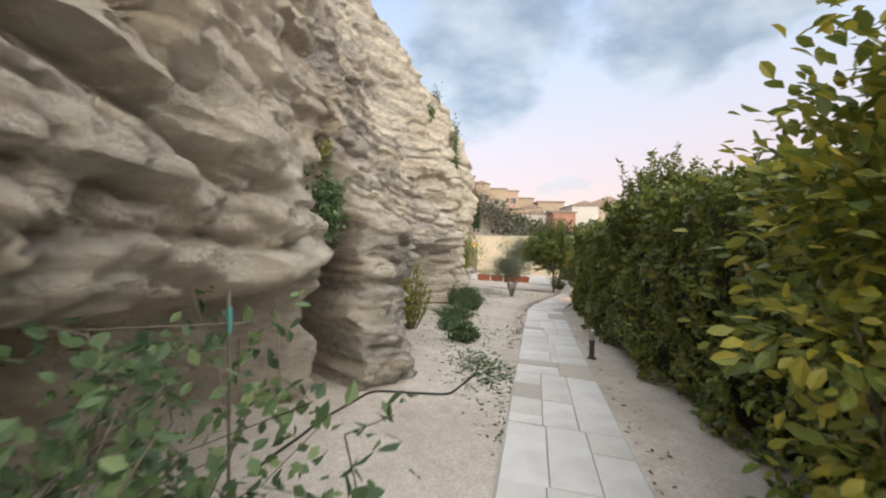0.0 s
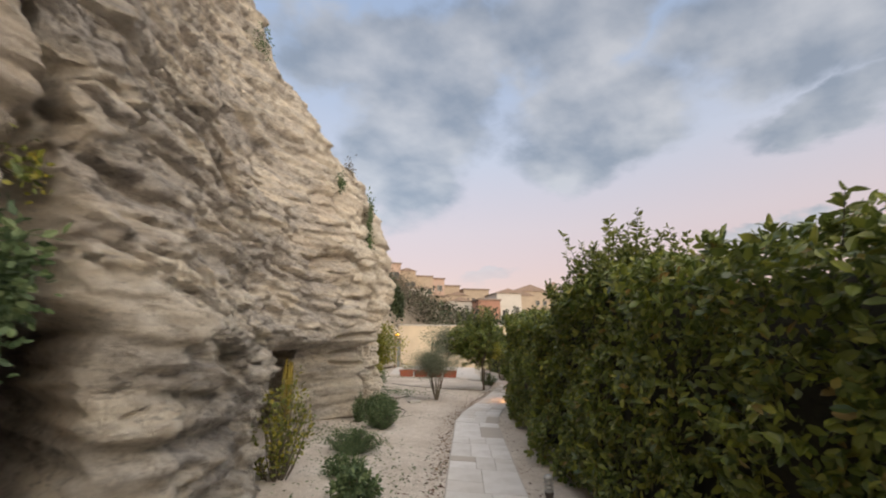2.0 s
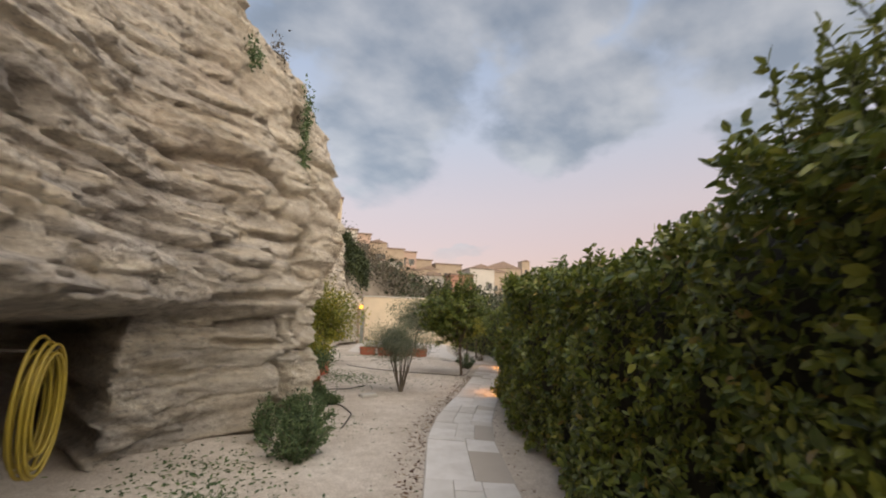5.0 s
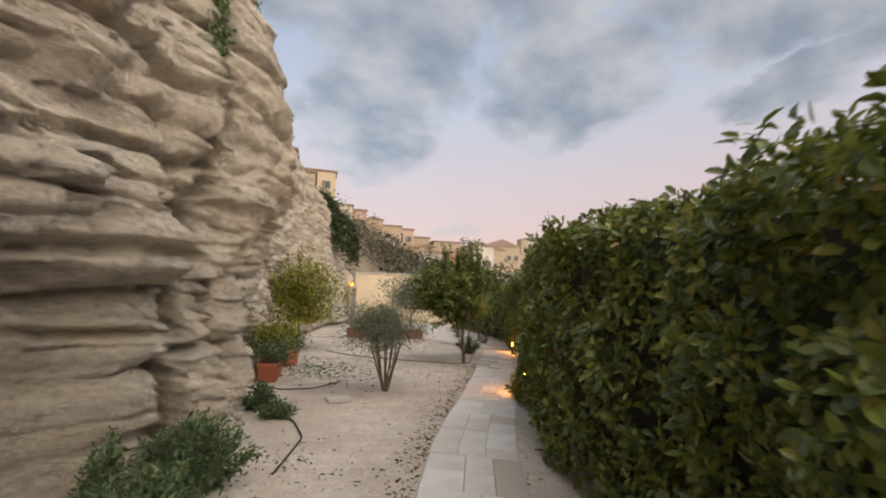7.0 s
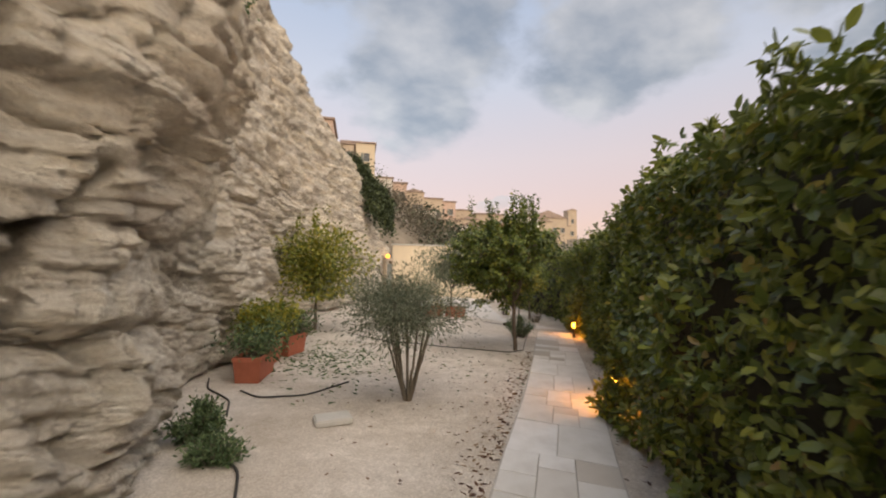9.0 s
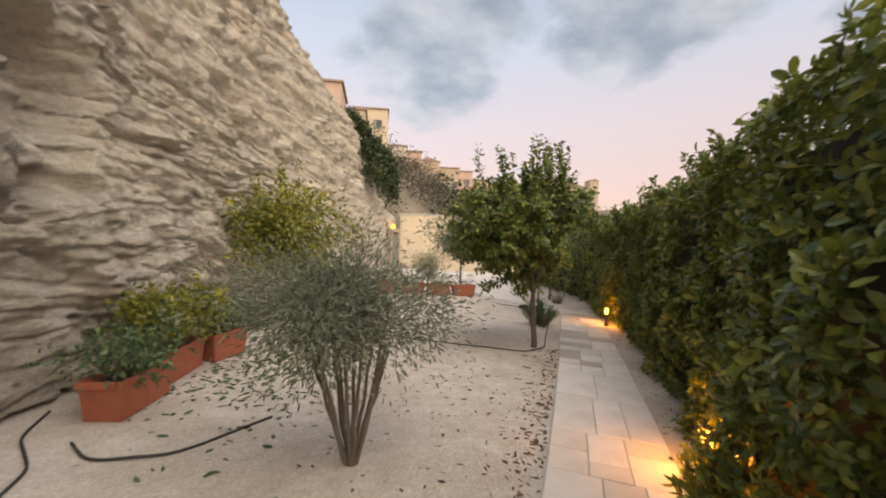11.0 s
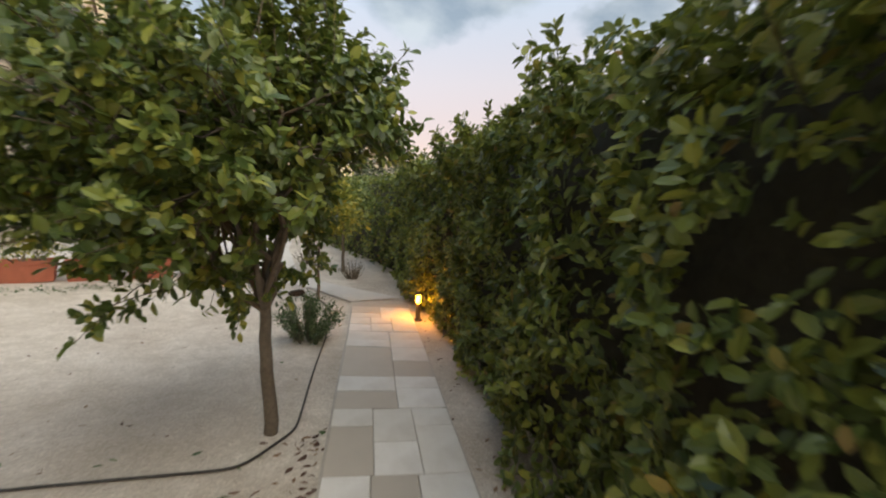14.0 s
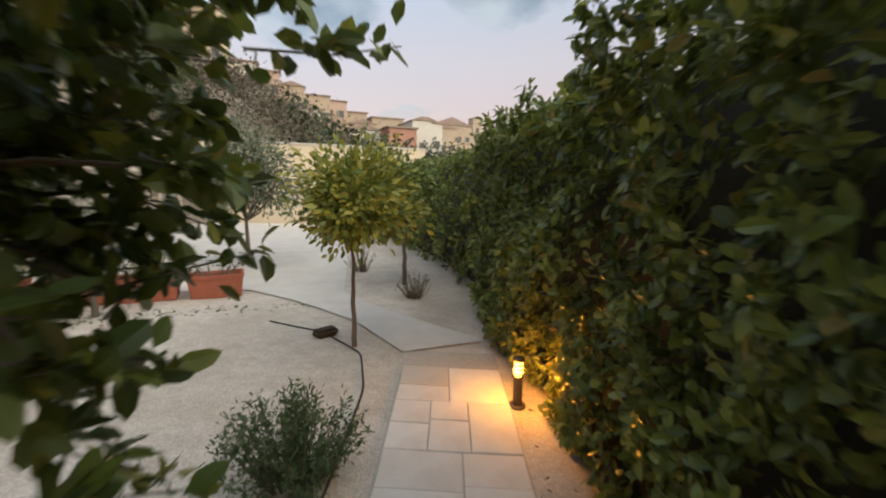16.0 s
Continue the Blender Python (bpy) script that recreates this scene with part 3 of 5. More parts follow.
def build_cliff():
    ys = np.concatenate([np.arange(-9, 2.5, 0.14), np.arange(2.5, 17, 0.030), np.arange(17, 20, 0.04), np.arange(20, 36.61, 0.075)])
    us = np.concatenate([np.linspace(0, 0.42, 185)[:-1], np.linspace(0.42, 1, 110)])
    Y, U = np.meshgrid(ys, us, indexing="ij")
    crest = np.interp(Y, [p[0] for p in CREST], [p[1] for p in CREST]) + 0.5 * (fbm(Y * 0.8, Y * 0, 101, 4) - 0.5)
    Z = -0.35 + U * (crest + 0.35)
    X = cliff_x(Y, Z) + cliff_relief(Y, Z)
    # brow over the cave, its dark chamber and the paler wall beside it
    X += 0.34 * smooth(10.6, 11.2, Y) * (1 - smooth(14.0, 14.6, Y)) * smooth(1.42, 1.6, Z + 0.1 * fbm(Y * 3, Y * 0, 93, 2)) * (1 - smooth(1.9, 2.9, Z))
    X -= hollow(Y, Z, 10.95, 14.0, 1.5, 0.32, 0.1)
    X -= hollow(Y, Z, 7.0, 9.1, 0.98, 0.22, 0.1)
    X -= hollow(Y, Z, 2.0, 6.5, 1.08, 0.75, 0.12)
    X -= hollow(Y, Z, 22.2, 25.4, 1.7, 1.1, 0.3)
    # scooped bays in the pale rock
    for cy, cz, ry, rz, deep in ((18.25, 2.55, 0.85, 0.62, 0.55), (18.3, 1.72, 0.65, 0.2, 0.25), (5.3, 2.25, 0.35, 0.28, 0.22), (15.85, 2.05, 0.5, 0.3, 0.3)):
        r = np.hypot((Y - cy) / ry, (Z - cz) / rz) + 0.35 * (fbm(Y * 3, Z * 3, 99, 3) - 0.5)
        X -= deep * (1 - smooth(0.45, 1.0, r)) * np.where(Z > cz, 1.0, 1 - 0.35 * smooth(0, rz, cz - Z))
    # clefts and the cave's chamber run back behind the rock beyond them
    cleft = crack_depth(Y, Z)
    gap = hollow(Y, Z, 6.66, 6.9, 1.62, 1.0, 0.05)
    chamber = hollow(Y, Z, 11.6, 12.85, 1.36, 1.0, 0.05)
    X -= 0.7 * cleft + 0.55 * gap + 1.5 * chamber
    Y = Y + 0.6 * cleft + 0.9 * gap + 2.3 * chamber
    # roll back on to the plateau
    back = np.arange(1, 9)[None, :] ** 1.8 * 0.35
    Xb = X[:, -1:] - back
    Zb = Z[:, -1:] + 0.25 * back + 0.4 * (fbm(Y[:, :1] * 0.7 + back, back, 111, 3) - 0.5) * np.minimum(1, back)
    Yb = np.repeat(Y[:, :1], back.shape[1], 1)
    X, Y, Z = (np.concatenate(p, 1) for p in ((X, Xb), (Y, Yb), (Z, Zb)))
    me = mesh_np("cliff", np.stack([X, Y, Z], -1).reshape(-1, 3), grid_faces(X.shape[0], X.shape[1])[:, ::-1], ROCK)
    tagged(new("cliff", me), "weathered layered limestone cliff with ledges and hollows", "cliff", kind="structure")


build_cliff()


def on_cliff(y, z):
    Y, Z = np.array([[float(y)]]), np.array([[float(z)]])
    return float((cliff_x(Y, Z) + cliff_relief(Y, Z))[0, 0])


# ---- hedge along the path ----
HEDGE_FOOT = [(0.4, -4.0), (1.35, 1.0), (2.08, 5.9), (2.58, 8.3), (3.08, 10.5), (3.55, 12.2), (3.9, 13.5), (4.3, 14.6), (4.9, 16.1), (5.35, 16.85), (6.02, 18.0), (6.8, 19.5), (7.6, 21.2), (8.2, 22.4), (8.65, 23.7), (9.4, 25.6), (10.05, 28.4), (10.9, 36.0)]


def build_hedge():
    line = smooth_line(HEDGE_FOOT, 0.12)
    tang = unit(np.gradient(line, axis=0))
    right = np.stack([tang[:, 1], -tang[:, 0]], 1)
    root = thing("hedge", (0, 0, -ground_at(0, 0)), "tall clipped laurel hedge with glossy dark leaves", "hedge")
    # dark shell for the woody inside, blocks light; its colour stands for shade
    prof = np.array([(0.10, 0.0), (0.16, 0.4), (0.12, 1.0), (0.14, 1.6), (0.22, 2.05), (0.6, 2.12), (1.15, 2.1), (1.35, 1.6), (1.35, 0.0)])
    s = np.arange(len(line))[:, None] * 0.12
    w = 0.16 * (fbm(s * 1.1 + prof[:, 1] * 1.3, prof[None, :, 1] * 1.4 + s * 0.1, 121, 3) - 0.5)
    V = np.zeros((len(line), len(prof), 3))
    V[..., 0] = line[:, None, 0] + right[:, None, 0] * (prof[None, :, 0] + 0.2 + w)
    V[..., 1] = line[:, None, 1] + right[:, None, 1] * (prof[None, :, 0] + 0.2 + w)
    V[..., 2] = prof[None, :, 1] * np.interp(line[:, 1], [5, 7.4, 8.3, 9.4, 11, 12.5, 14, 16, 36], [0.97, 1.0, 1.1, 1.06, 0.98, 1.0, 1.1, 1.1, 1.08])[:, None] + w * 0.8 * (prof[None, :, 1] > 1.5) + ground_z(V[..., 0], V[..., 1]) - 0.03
    me = mesh_np("shade_core", V.reshape(-1, 3), grid_faces(len(line), len(prof)), TWIG_AND_SHADE)
    part("shade_core", me, root, label="dark shell standing for the shaded twiggy inside of the hedge")

    def scatter(n, y_lo, y_hi, size, name, top_share=0.28):
        # rosettes of five leaves at the twig ends
        k = np.flatnonzero((line[:, 1] > y_lo) & (line[:, 1] < y_hi))
        n = n // 5
        i = rng.choice(k, n)
        sf = i * 0.12 + rng.uniform(-0.06, 0.06, n)
        topside = rng.random(n) < top_share
        h = np.where(topside, 2.2, rng.uniform(0.02, 2.25, n) ** 1.0)
        depth = np.where(topside, rng.uniform(0.0, 1.2, n), 0.0)
        lump = 0.55 * (fbm(sf * 0.9, h * 0.9, 131, 3) - 0.5) + 0.42 * (fbm(sf * 3.1, h * 3.1, 141, 2) - 0.5)
        lean = 0.10 * (h < 0.35) * (0.35 - h)
        off = depth - lump + lean + rng.exponential(0.05, n) * ~topside - 0.02
        z = h + np.where(topside, 0.30 * (fbm(sf * 0.7, depth, 151, 3) - 0.5) + rng.uniform(-0.12, 0.08, n), 0)
        z = z * np.interp(line[i, 1], [5, 7.4, 8.3, 9.4, 11, 12.5, 14, 16, 36], [0.97, 1.0, 1.1, 1.06, 0.98, 1.0, 1.1, 1.1, 1.08])
        z = z - 0.18 * np.exp(-((off) / 0.16) ** 2) * (h > 1.95)
        at = np.stack([line[i, 0] + tang[i, 0] * (sf - i * 0.12) + right[i, 0] * off, line[i, 1] + tang[i, 1] * (sf - i * 0.12) + right[i, 1] * off, np.maximum(z, 0.02)], 1)
        at[:, 2] += ground_z(at[:, 0], at[:, 1])
        nor = np.concatenate([-right[i] * np.where(topside, 0.35, 0.85)[:, None], np.where(topside, 0.95, 0.42)[:, None]], 1) + rng.normal(0, 0.3, (n, 3))
        nor = np.repeat(unit(nor), 5, 0)
        turn = (np.tile(np.arange(5), n) * 1.2566 + np.repeat(rng.uniform(0, 6.28, n), 5))[:, None]
        a = unit(np.cross(nor, np.array((0.2, 0.3, 0.93))))
        ray = a * np.cos(turn) + np.cross(nor, a) * np.sin(turn)
        at = np.repeat(at, 5, 0) + rng.normal(0, 0.016, (n * 5, 3)) - nor * 0.02
        return leaf_mesh(name, at, nor * 0.5 + ray, size, HEDGE_LEAF, 0.5, face=nor + rng.normal(0, 0.25, nor.shape), blunt=0.78)

    tagged(part("foliage", scatter(95000, 3.0, 25.0, 0.078, "foliage"), root), kind="stuff")
    tagged(part("foliage", scatter(8000, -4.0, 3.0, 0.11, "foliage"), root), kind="stuff")
    tagged(part("foliage", scatter(9000, 25.0, 36.0, 0.11, "foliage"), root), kind="stuff")
    # young shoots standing out of the top and the face
    tips, ways, stems = [], [], []
    thicket = np.flatnonzero(abs(line[:, 1] - 8.75) < 0.75)
    for q in range(500):
        crowd = q < 80
        i = rng.choice(thicket) if crowd else rng.integers(20, len(line) - 20)
        tall = rng.uniform(0.08, 0.24) + (rng.uniform(0.08, 0.42) if crowd else 0)
        d = rng.uniform(0.0, 0.9)
        lift = np.interp(line[i, 1], [5, 7.4, 8.3, 9.4, 11, 12.5, 14, 16, 36], [0.97, 1.0, 1.1, 1.06, 0.98, 1.0, 1.1, 1.1, 1.08])
        base = np.array((line[i, 0] + right[i, 0] * d, line[i, 1] + right[i, 1] * d, 2.13 * lift))
        way = np.array((rng.normal(0, 0.18), rng.normal(0, 0.18), 1.0))
        if not crowd and rng.random() < 0.3:
            base = np.array((*(line[i] + right[i] * 0.04), rng.uniform(0.2, 2.0)))
            way, tall = np.array((-right[i, 0] * 0.8, -right[i, 1] * 0.8, 0.9)), rng.uniform(0.08, 0.2)
        base[2] += ground_at(base[0], base[1])
        stems.append(tube("t", *limb(base - way * 0.12, base + way * tall, 0.005, 0.002, 0.03, 4), TWIG_AND_SHADE, 4))
        for t in np.linspace(-0.2, 1, 6 + int(tall * 26)):
            for _k in range(3):
                tips.append(base + way * tall * t)
                a = rng.uniform(0, 6.28)
                ways.append(np.array((math.cos(a), math.sin(a), 0.6)))
    tagged(part("young_shoots", leaf_mesh("young_shoots", np.array(tips), np.array(ways), 0.07, SHOOT_LEAF, 0.42), root, label="lighter young shoots"), kind="stuff")
    tagged(part("shoot_stems", join_np("shoot_stems", stems, TWIG_AND_SHADE), root), kind="stuff")


build_hedge()


# ---- plants ----
def tree(name, at, label, category, trunk_h, trunk_r, crown_c, crown_r, n_leaf, leaf, material, slim=0.45, shoots=0, stems=1, bark=BARK, clump=0.22, n_clump=60, lift=0.0, spread=0.55, group=""):
    root = thing(name, at, label, category, group)
    made = []
    cc, cr = np.array(crown_c), np.array(crown_r)
    for k in range(stems):
        ang = 6.28 * k / max(stems, 1) + rng.uniform(-0.4, 0.4)
        fan = 0.0 if stems == 1 else 1.0
        foot = np.array((math.cos(ang), math.sin(ang), 0)) * 0.03 * fan + np.array((0, 0, -0.03))
        top = np.array((cc[0] * 0.12, cc[1] * 0.12, trunk_h)) + fan * np.array((math.cos(ang) * cr[0] * spread, math.sin(ang) * cr[1] * spread, rng.uniform(-0.1, 0.25)))
        made.append(tube("t", *limb(foot, top, trunk_r * 1.25, trunk_r * 0.75, 0.012, 9), bark, 9))
        for _ in range(max(2, int(10 / stems))):
            d = unit(rng.normal(0, 1, (1, 3)))[0] * cr * 0.8
            end = cc + d * np.array((1, 1, 0.9))
            made.append(tube("t", *limb(top, end, trunk_r * 0.55, trunk_r * 0.12, 0.08, 7), bark, 6))
    part("trunk", join_np("trunk", made, bark), root)
    # clumps of leaves inside an uneven crown
    c = unit(rng.normal(0, 1, (n_clump, 3))) * (rng.random((n_clump, 1)) ** 0.4)
    c = cc + c * cr * (1 + 0.25 * rng.normal(0, 1, (n_clump, 1)))
    i = rng.integers(0, n_clump, n_leaf)
    off = rng.normal(0, clump, (n_leaf, 3)) * np.array((1, 1, 0.75))
    p = c[i] + off
    p[:, 2] = np.maximum(p[:, 2], lift + rng.uniform(0, 0.15, n_leaf))
    way = unit(off) + unit(p - cc) * 0.6 + np.array((0, 0, 0.1))
    if shoots:
        for _ in range(shoots):
            b = cc + np.array((rng.uniform(-0.6, 0.6) * cr[0], rng.uniform(-0.6, 0.6) * cr[1], cr[2] * rng.uniform(0.5, 0.8)))
            tall = rng.uniform(0.4, 1.1)
            t = rng.uniform(0, 1, 46)
            p = np.concatenate([p, b + np.stack([t * rng.normal(0, 0.1), t * rng.normal(0, 0.1), t * tall], 1) + rng.normal(0, 0.03, (46, 3))])
            way = np.concatenate([way, unit(rng.normal(0, 1, (46, 3)) + np.array((0, 0, 0.5)))])
    up = unit(p - cc) * 0.6 + np.array((0, 0, 0.7)) + rng.normal(0, 0.5, p.shape)
    tagged(part("leaves", leaf_mesh("leaves", p, way, leaf, material, slim, face=up, blunt=0.78), root), kind="stuff")
    return root


def lemon_tree(at, label):
    """Limbs, leafy twigs pointing out and up, drooping skirts and long upright water shoots."""
    root = thing("lemon_tree", at, label, "tree")
    cc, cr = np.array((-0.12, 0.12, 1.8)), np.array((1.1, 1.02, 0.82))
    wood = [tube("t", *limb((0, 0, -0.03), (-0.02, 0.02, 1.0), 0.047, 0.034, 0.012, 10), BARK, 10)]
    n = 780
    d = unit(rng.normal(0, 1, (n, 3)))
    lump = 0.72 + 0.5 * fbm(np.arctan2(d[:, 1], d[:, 0]) * 1.3 + 5, d[:, 2] * 2.4, 401, 3)
    r = rng.random(n) ** 0.38 * lump
    base = cc + d * cr * r[:, None]
    base[:, 2] = np.maximum(base[:, 2], 1.06 + rng.uniform(0, 0.14, n))
    way = unit(d * np.array((1, 1, 0.6)) + np.array((0, 0, 0.35)) + rng.normal(0, 0.35, (n, 3)))
    way[base[:, 2] < 1.22, 2] -= 0.5
    long_ = rng.uniform(0.16, 0.34, n)
    m = 36
    up_b = cc + np.stack([rng.uniform(-0.65, 0.65, m) * cr[0], rng.uniform(-0.65, 0.65, m) * cr[1], rng.uniform(0.3, 0.7, m) * cr[2]], 1)
    base = np.concatenate([base, up_b])
    way = np.concatenate([way, unit(np.concatenate([rng.normal(0, 0.14, (m, 2)), np.ones((m, 1))], 1))])
    long_ = np.concatenate([long_, rng.uniform(0.55, 1.1, m)])
    mains = [cc + unit(rng.normal(0, 1, (1, 3)))[0] * np.array((0.62, 0.62, 0.45)) + np.array((0, 0, 0.1)) for _ in range(11)]
    for e in mains:
        wood.append(tube("t", *limb((-0.02, 0.02, rng.uniform(0.85, 0.99)), e, 0.022, 0.009, 0.07, 7), BARK, 6))
    def clear(q):
        """Whether a place in the crown is kept off the walk."""
        wx = q[:, :2] + np.array(at[:2])
        over = wx[:, 0] - np.interp(wx[:, 1], edge_line[:, 1], edge_line[:, 0])
        edge = np.interp(wx[:, 1], [20.35, 20.9], [-0.5, 0.1])
        return (over < edge) | ((over < -0.35) & (q[:, 2] > 1.2)) | ((over < 0.1) & (q[:, 2] > 1.45)) | ((q[:, 2] > 1.85) & (over < 0.8))

    fine = clear(base) & clear(base + way * long_[:, None])
    for k in np.flatnonzero(fine):
        tip = base[k] + way[k] * long_[k]
        if k % 3 == 0 or k >= n:
            e = min(mains, key=lambda q: float(np.linalg.norm(q - base[k])))
            wood.append(tube("t", *limb(e, base[k], 0.008, 0.004, 0.06, 4), BARK, 4))
        wood.append(tube("t", *limb(base[k] - way[k] * 0.05, tip, 0.004, 0.002, 0.04, 3), BARK, 3))
    count = np.where(np.arange(len(base)) < n, 33, 84)
    i = np.repeat(np.arange(len(base)), count)
    t = rng.uniform(-0.1, 1.02, len(i))[:, None]
    p = base[i] + way[i] * long_[i][:, None] * t + rng.normal(0, 0.018, (len(i), 3))
    side = unit(np.cross(way[i], rng.normal(0, 1, (len(i), 3))))
    keep = clear(p) & fine[i]
    p, out = p[keep], (way[i] * 0.55 + side)[keep]
    face = unit(p - cc) * 0.5 + np.array((0, 0, 0.75)) + rng.normal(0, 0.4, p.shape)
    part("trunk", join_np("trunk", wood, BARK), root)
    tagged(part("leaves", leaf_mesh("leaves", p, out, 0.074, CITRUS_LEAF, 0.56, face=face, blunt=0.76), root), kind="stuff")
    return root


def bush(name, at, label, category, size, n, leaf, material, slim=0.25, group=""):
    """A low herb: many upright stems with narrow leaves."""
    root = thing(name, at, label, category, group)
    m = 46
    ang, tilt = rng.uniform(0, 6.28, m), rng.uniform(0, 1, m) ** 0.7
    ends = np.stack([np.cos(ang) * tilt * size[0], np.sin(ang) * tilt * size[1], size[2] * (1 - 0.55 * tilt ** 2) * rng.uniform(0.75, 1.1, m)], 1)
    part("stems", join_np("stems", [tube("t", *limb((ends[k, 0] * 0.25, ends[k, 1] * 0.25, -0.03), ends[k], 0.007, 0.002, 0.05, 5), STEM_WOOD, 4) for k in range(m)], STEM_WOOD), root)
    k, t = rng.integers(0, m, n), rng.uniform(0.12, 1.03, n)[:, None]
    base = ends[k] * np.array((0.25, 0.25, 0))
    p = base + (ends[k] - base) * t + rng.normal(0, 0.025, (n, 3))
    p[:, 2] = np.maximum(p[:, 2], 0.01)
    way = unit(ends[k]) * 0.8 + unit(rng.normal(0, 1, (n, 3))) * 0.8
    tagged(part("leaves", leaf_mesh("leaves", p, way, leaf, material, slim), root), kind="stuff")
    return root


PATH_LEFT = [(-1.4, 0.3), (0.09, 5.32), (0.41, 6.43), (1.14, 8.93), (1.8, 11.15), (2.57, 13.7), (3.08, 14.93), (3.75, 16.2), (4.17, 16.95), (4.73, 18.02), (5.65, 19.82), (6.2, 20.95), (6.8, 22.15), (7.36, 23.3), (7.66, 23.95)]
WIDE = 0.89
edge_line = smooth_line(PATH_LEFT, 0.05)
edge_tang = unit(np.gradient(edge_line, axis=0))
edge_right = np.stack([edge_tang[:, 1], -edge_tang[:, 0]], 1)


def slanted(x, y, up=0.0):
    return (x, y, up + ground_at(x, y))


lemon_tree((5.6, 20.62, 0), "small lemon tree with slim bare trunk in gravel")
tree("olive_tree", (2.97, 17.36, 0), "young bushy olive tree with several thin stems", "tree", 0.8, 0.013, (-0.12, 0, 1.08), (0.56, 0.56, 0.36), 15000, 0.05, OLIVE_LEAF, 0.2, stems=12, bark=STEM_WOOD, clump=0.13, n_clump=90, lift=0.5, spread=0.45)
tree("citrus_tree", (1.45, 22.5, 0), "yellowish citrus tree near the cliff foot", "tree", 0.8, 0.035, (0, 0, 1.55), (0.75, 0.75, 0.65), 7000, 0.09, BRIGHT_LEAF, 0.5, shoots=6, clump=0.2, n_clump=55, lift=0.75)
tree("sapling", (7.19, 24.23, 0), "slender young citrus tree on a thin trunk", "tree", 1.0, 0.022, (0.05, 0, 1.55), (0.45, 0.45, 0.42), 4200, 0.085, BRIGHT_LEAF, 0.5, clump=0.15, n_clump=45, lift=1.0)
tree("small_tree", (8.67, 26.8, 0), "dark small tree standing close to the hedge", "tree", 1.0, 0.035, (0, 0, 1.7), (0.6, 0.6, 0.5), 4500, 0.09, CITRUS_LEAF, 0.5, clump=0.18, n_clump=45, lift=0.95)
tree("citrus_tree", (6.2, 29.0, 0), "pale green citrus tree beyond the planters", "tree", 0.9, 0.04, (0, 0, 1.9), (1.15, 1.0, 0.8), 6500, 0.09, OLIVE_LEAF, 0.5, clump=0.22, n_clump=55, lift=0.9)
tree("olive_tree", (4.6, 26.0, 0), "little grey olive by the terracotta planters", "tree", 0.55, 0.03, (0, 0, 0.95), (0.42, 0.42, 0.32), 4200, 0.05, OLIVE_LEAF, 0.22, clump=0.14, n_clump=35, lift=0.5)
tree("citrus_shrub", (1.16, 4.2, 0), "yellow-green citrus shrub growing before the hedge", "shrub", 0.5, 0.025, (0.12, 0.0, 1.25), (0.36, 0.44, 0.95), 5600, 0.075, BRIGHT_LEAF, 0.5, shoots=3, clump=0.12, n_clump=60, lift=0.25)
bush("rosemary_bush", (6.42, 22.35, 0), "grey-green rosemary bush beside the path", "bush", (0.4, 0.4, 0.55), 5200, 0.04, HERB_LEAF)
bush("rosemary_bush", (0.36, 11.3, 0), "low dark rosemary mound on gravel", "bush", (0.52, 0.46, 0.3), 5600, 0.04, HERB_LEAF)
bush("green_bush", (0.97, 13.1, 0), "leafy green herb bush by the rock", "bush", (0.38, 0.36, 0.5), 4200, 0.05, HERB_LEAF, 0.35)
bush("green_bush", (0.55, 13.75, 0), "upright green shrub against the rock foot", "bush", (0.14, 0.14, 0.5), 1200, 0.05, HERB_LEAF, 0.4)
bush("green_bush", (0.95, 14.15, 0), "bushy green herb under the rock", "bush", (0.42, 0.4, 0.5), 4200, 0.055, HERB_LEAF, 0.3)
bush("green_bush", (1.15, 16.35, 0), "small round green herb bush", "bush", (0.24, 0.24, 0.3), 2200, 0.045, HERB_LEAF, 0.35)
bush("green_bush", (1.4, 15.95, 0), "small low green herb bush", "bush", (0.22, 0.2, 0.18), 1500, 0.045, HERB_LEAF, 0.35)
bush("green_bush", (0.35, 9.4, 0), "green weeds at the rock foot", "bush", (0.25, 0.4, 0.28), 1800, 0.06, HERB_LEAF, 0.5)
bush("green_bush", (0.25, 10.3, 0), "dark shrub at the foot of the cliff", "bush", (0.3, 0.3, 0.2), 1200, 0.05, HERB_LEAF, 0.4)
bush("yellow_bush", (-0.5, 10.2, 0), "tall sparse yellowing climber beside the cave", "bush", (0.42, 0.45, 1.2), 1300, 0.06, BRIGHT_LEAF, 0.45)
bush("bare_shrub", (8.5, 25.86, 0), "nearly bare twiggy shrub on gravel", "shrub", (0.3, 0.3, 0.5), 260, 0.04, SCRUB_LEAF)
bush("bare_shrub", (8.2, 28.0, 0), "nearly bare twiggy shrub on gravel", "shrub", (0.35, 0.35, 0.55), 260, 0.04, SCRUB_LEAF)
bush("bare_shrub", (1.2, 21.3, 0), "grey twiggy shrub under the cliff", "shrub", (0.55, 0.5, 0.6), 1500, 0.05, SCRUB_LEAF)
bush("young_laurel", (5.04, 16.6, 0), "yellow-green laurel shoots beside a lamp", "shrub", (0.16, 0.2, 0.55), 420, 0.085, BRIGHT_LEAF, 0.42)


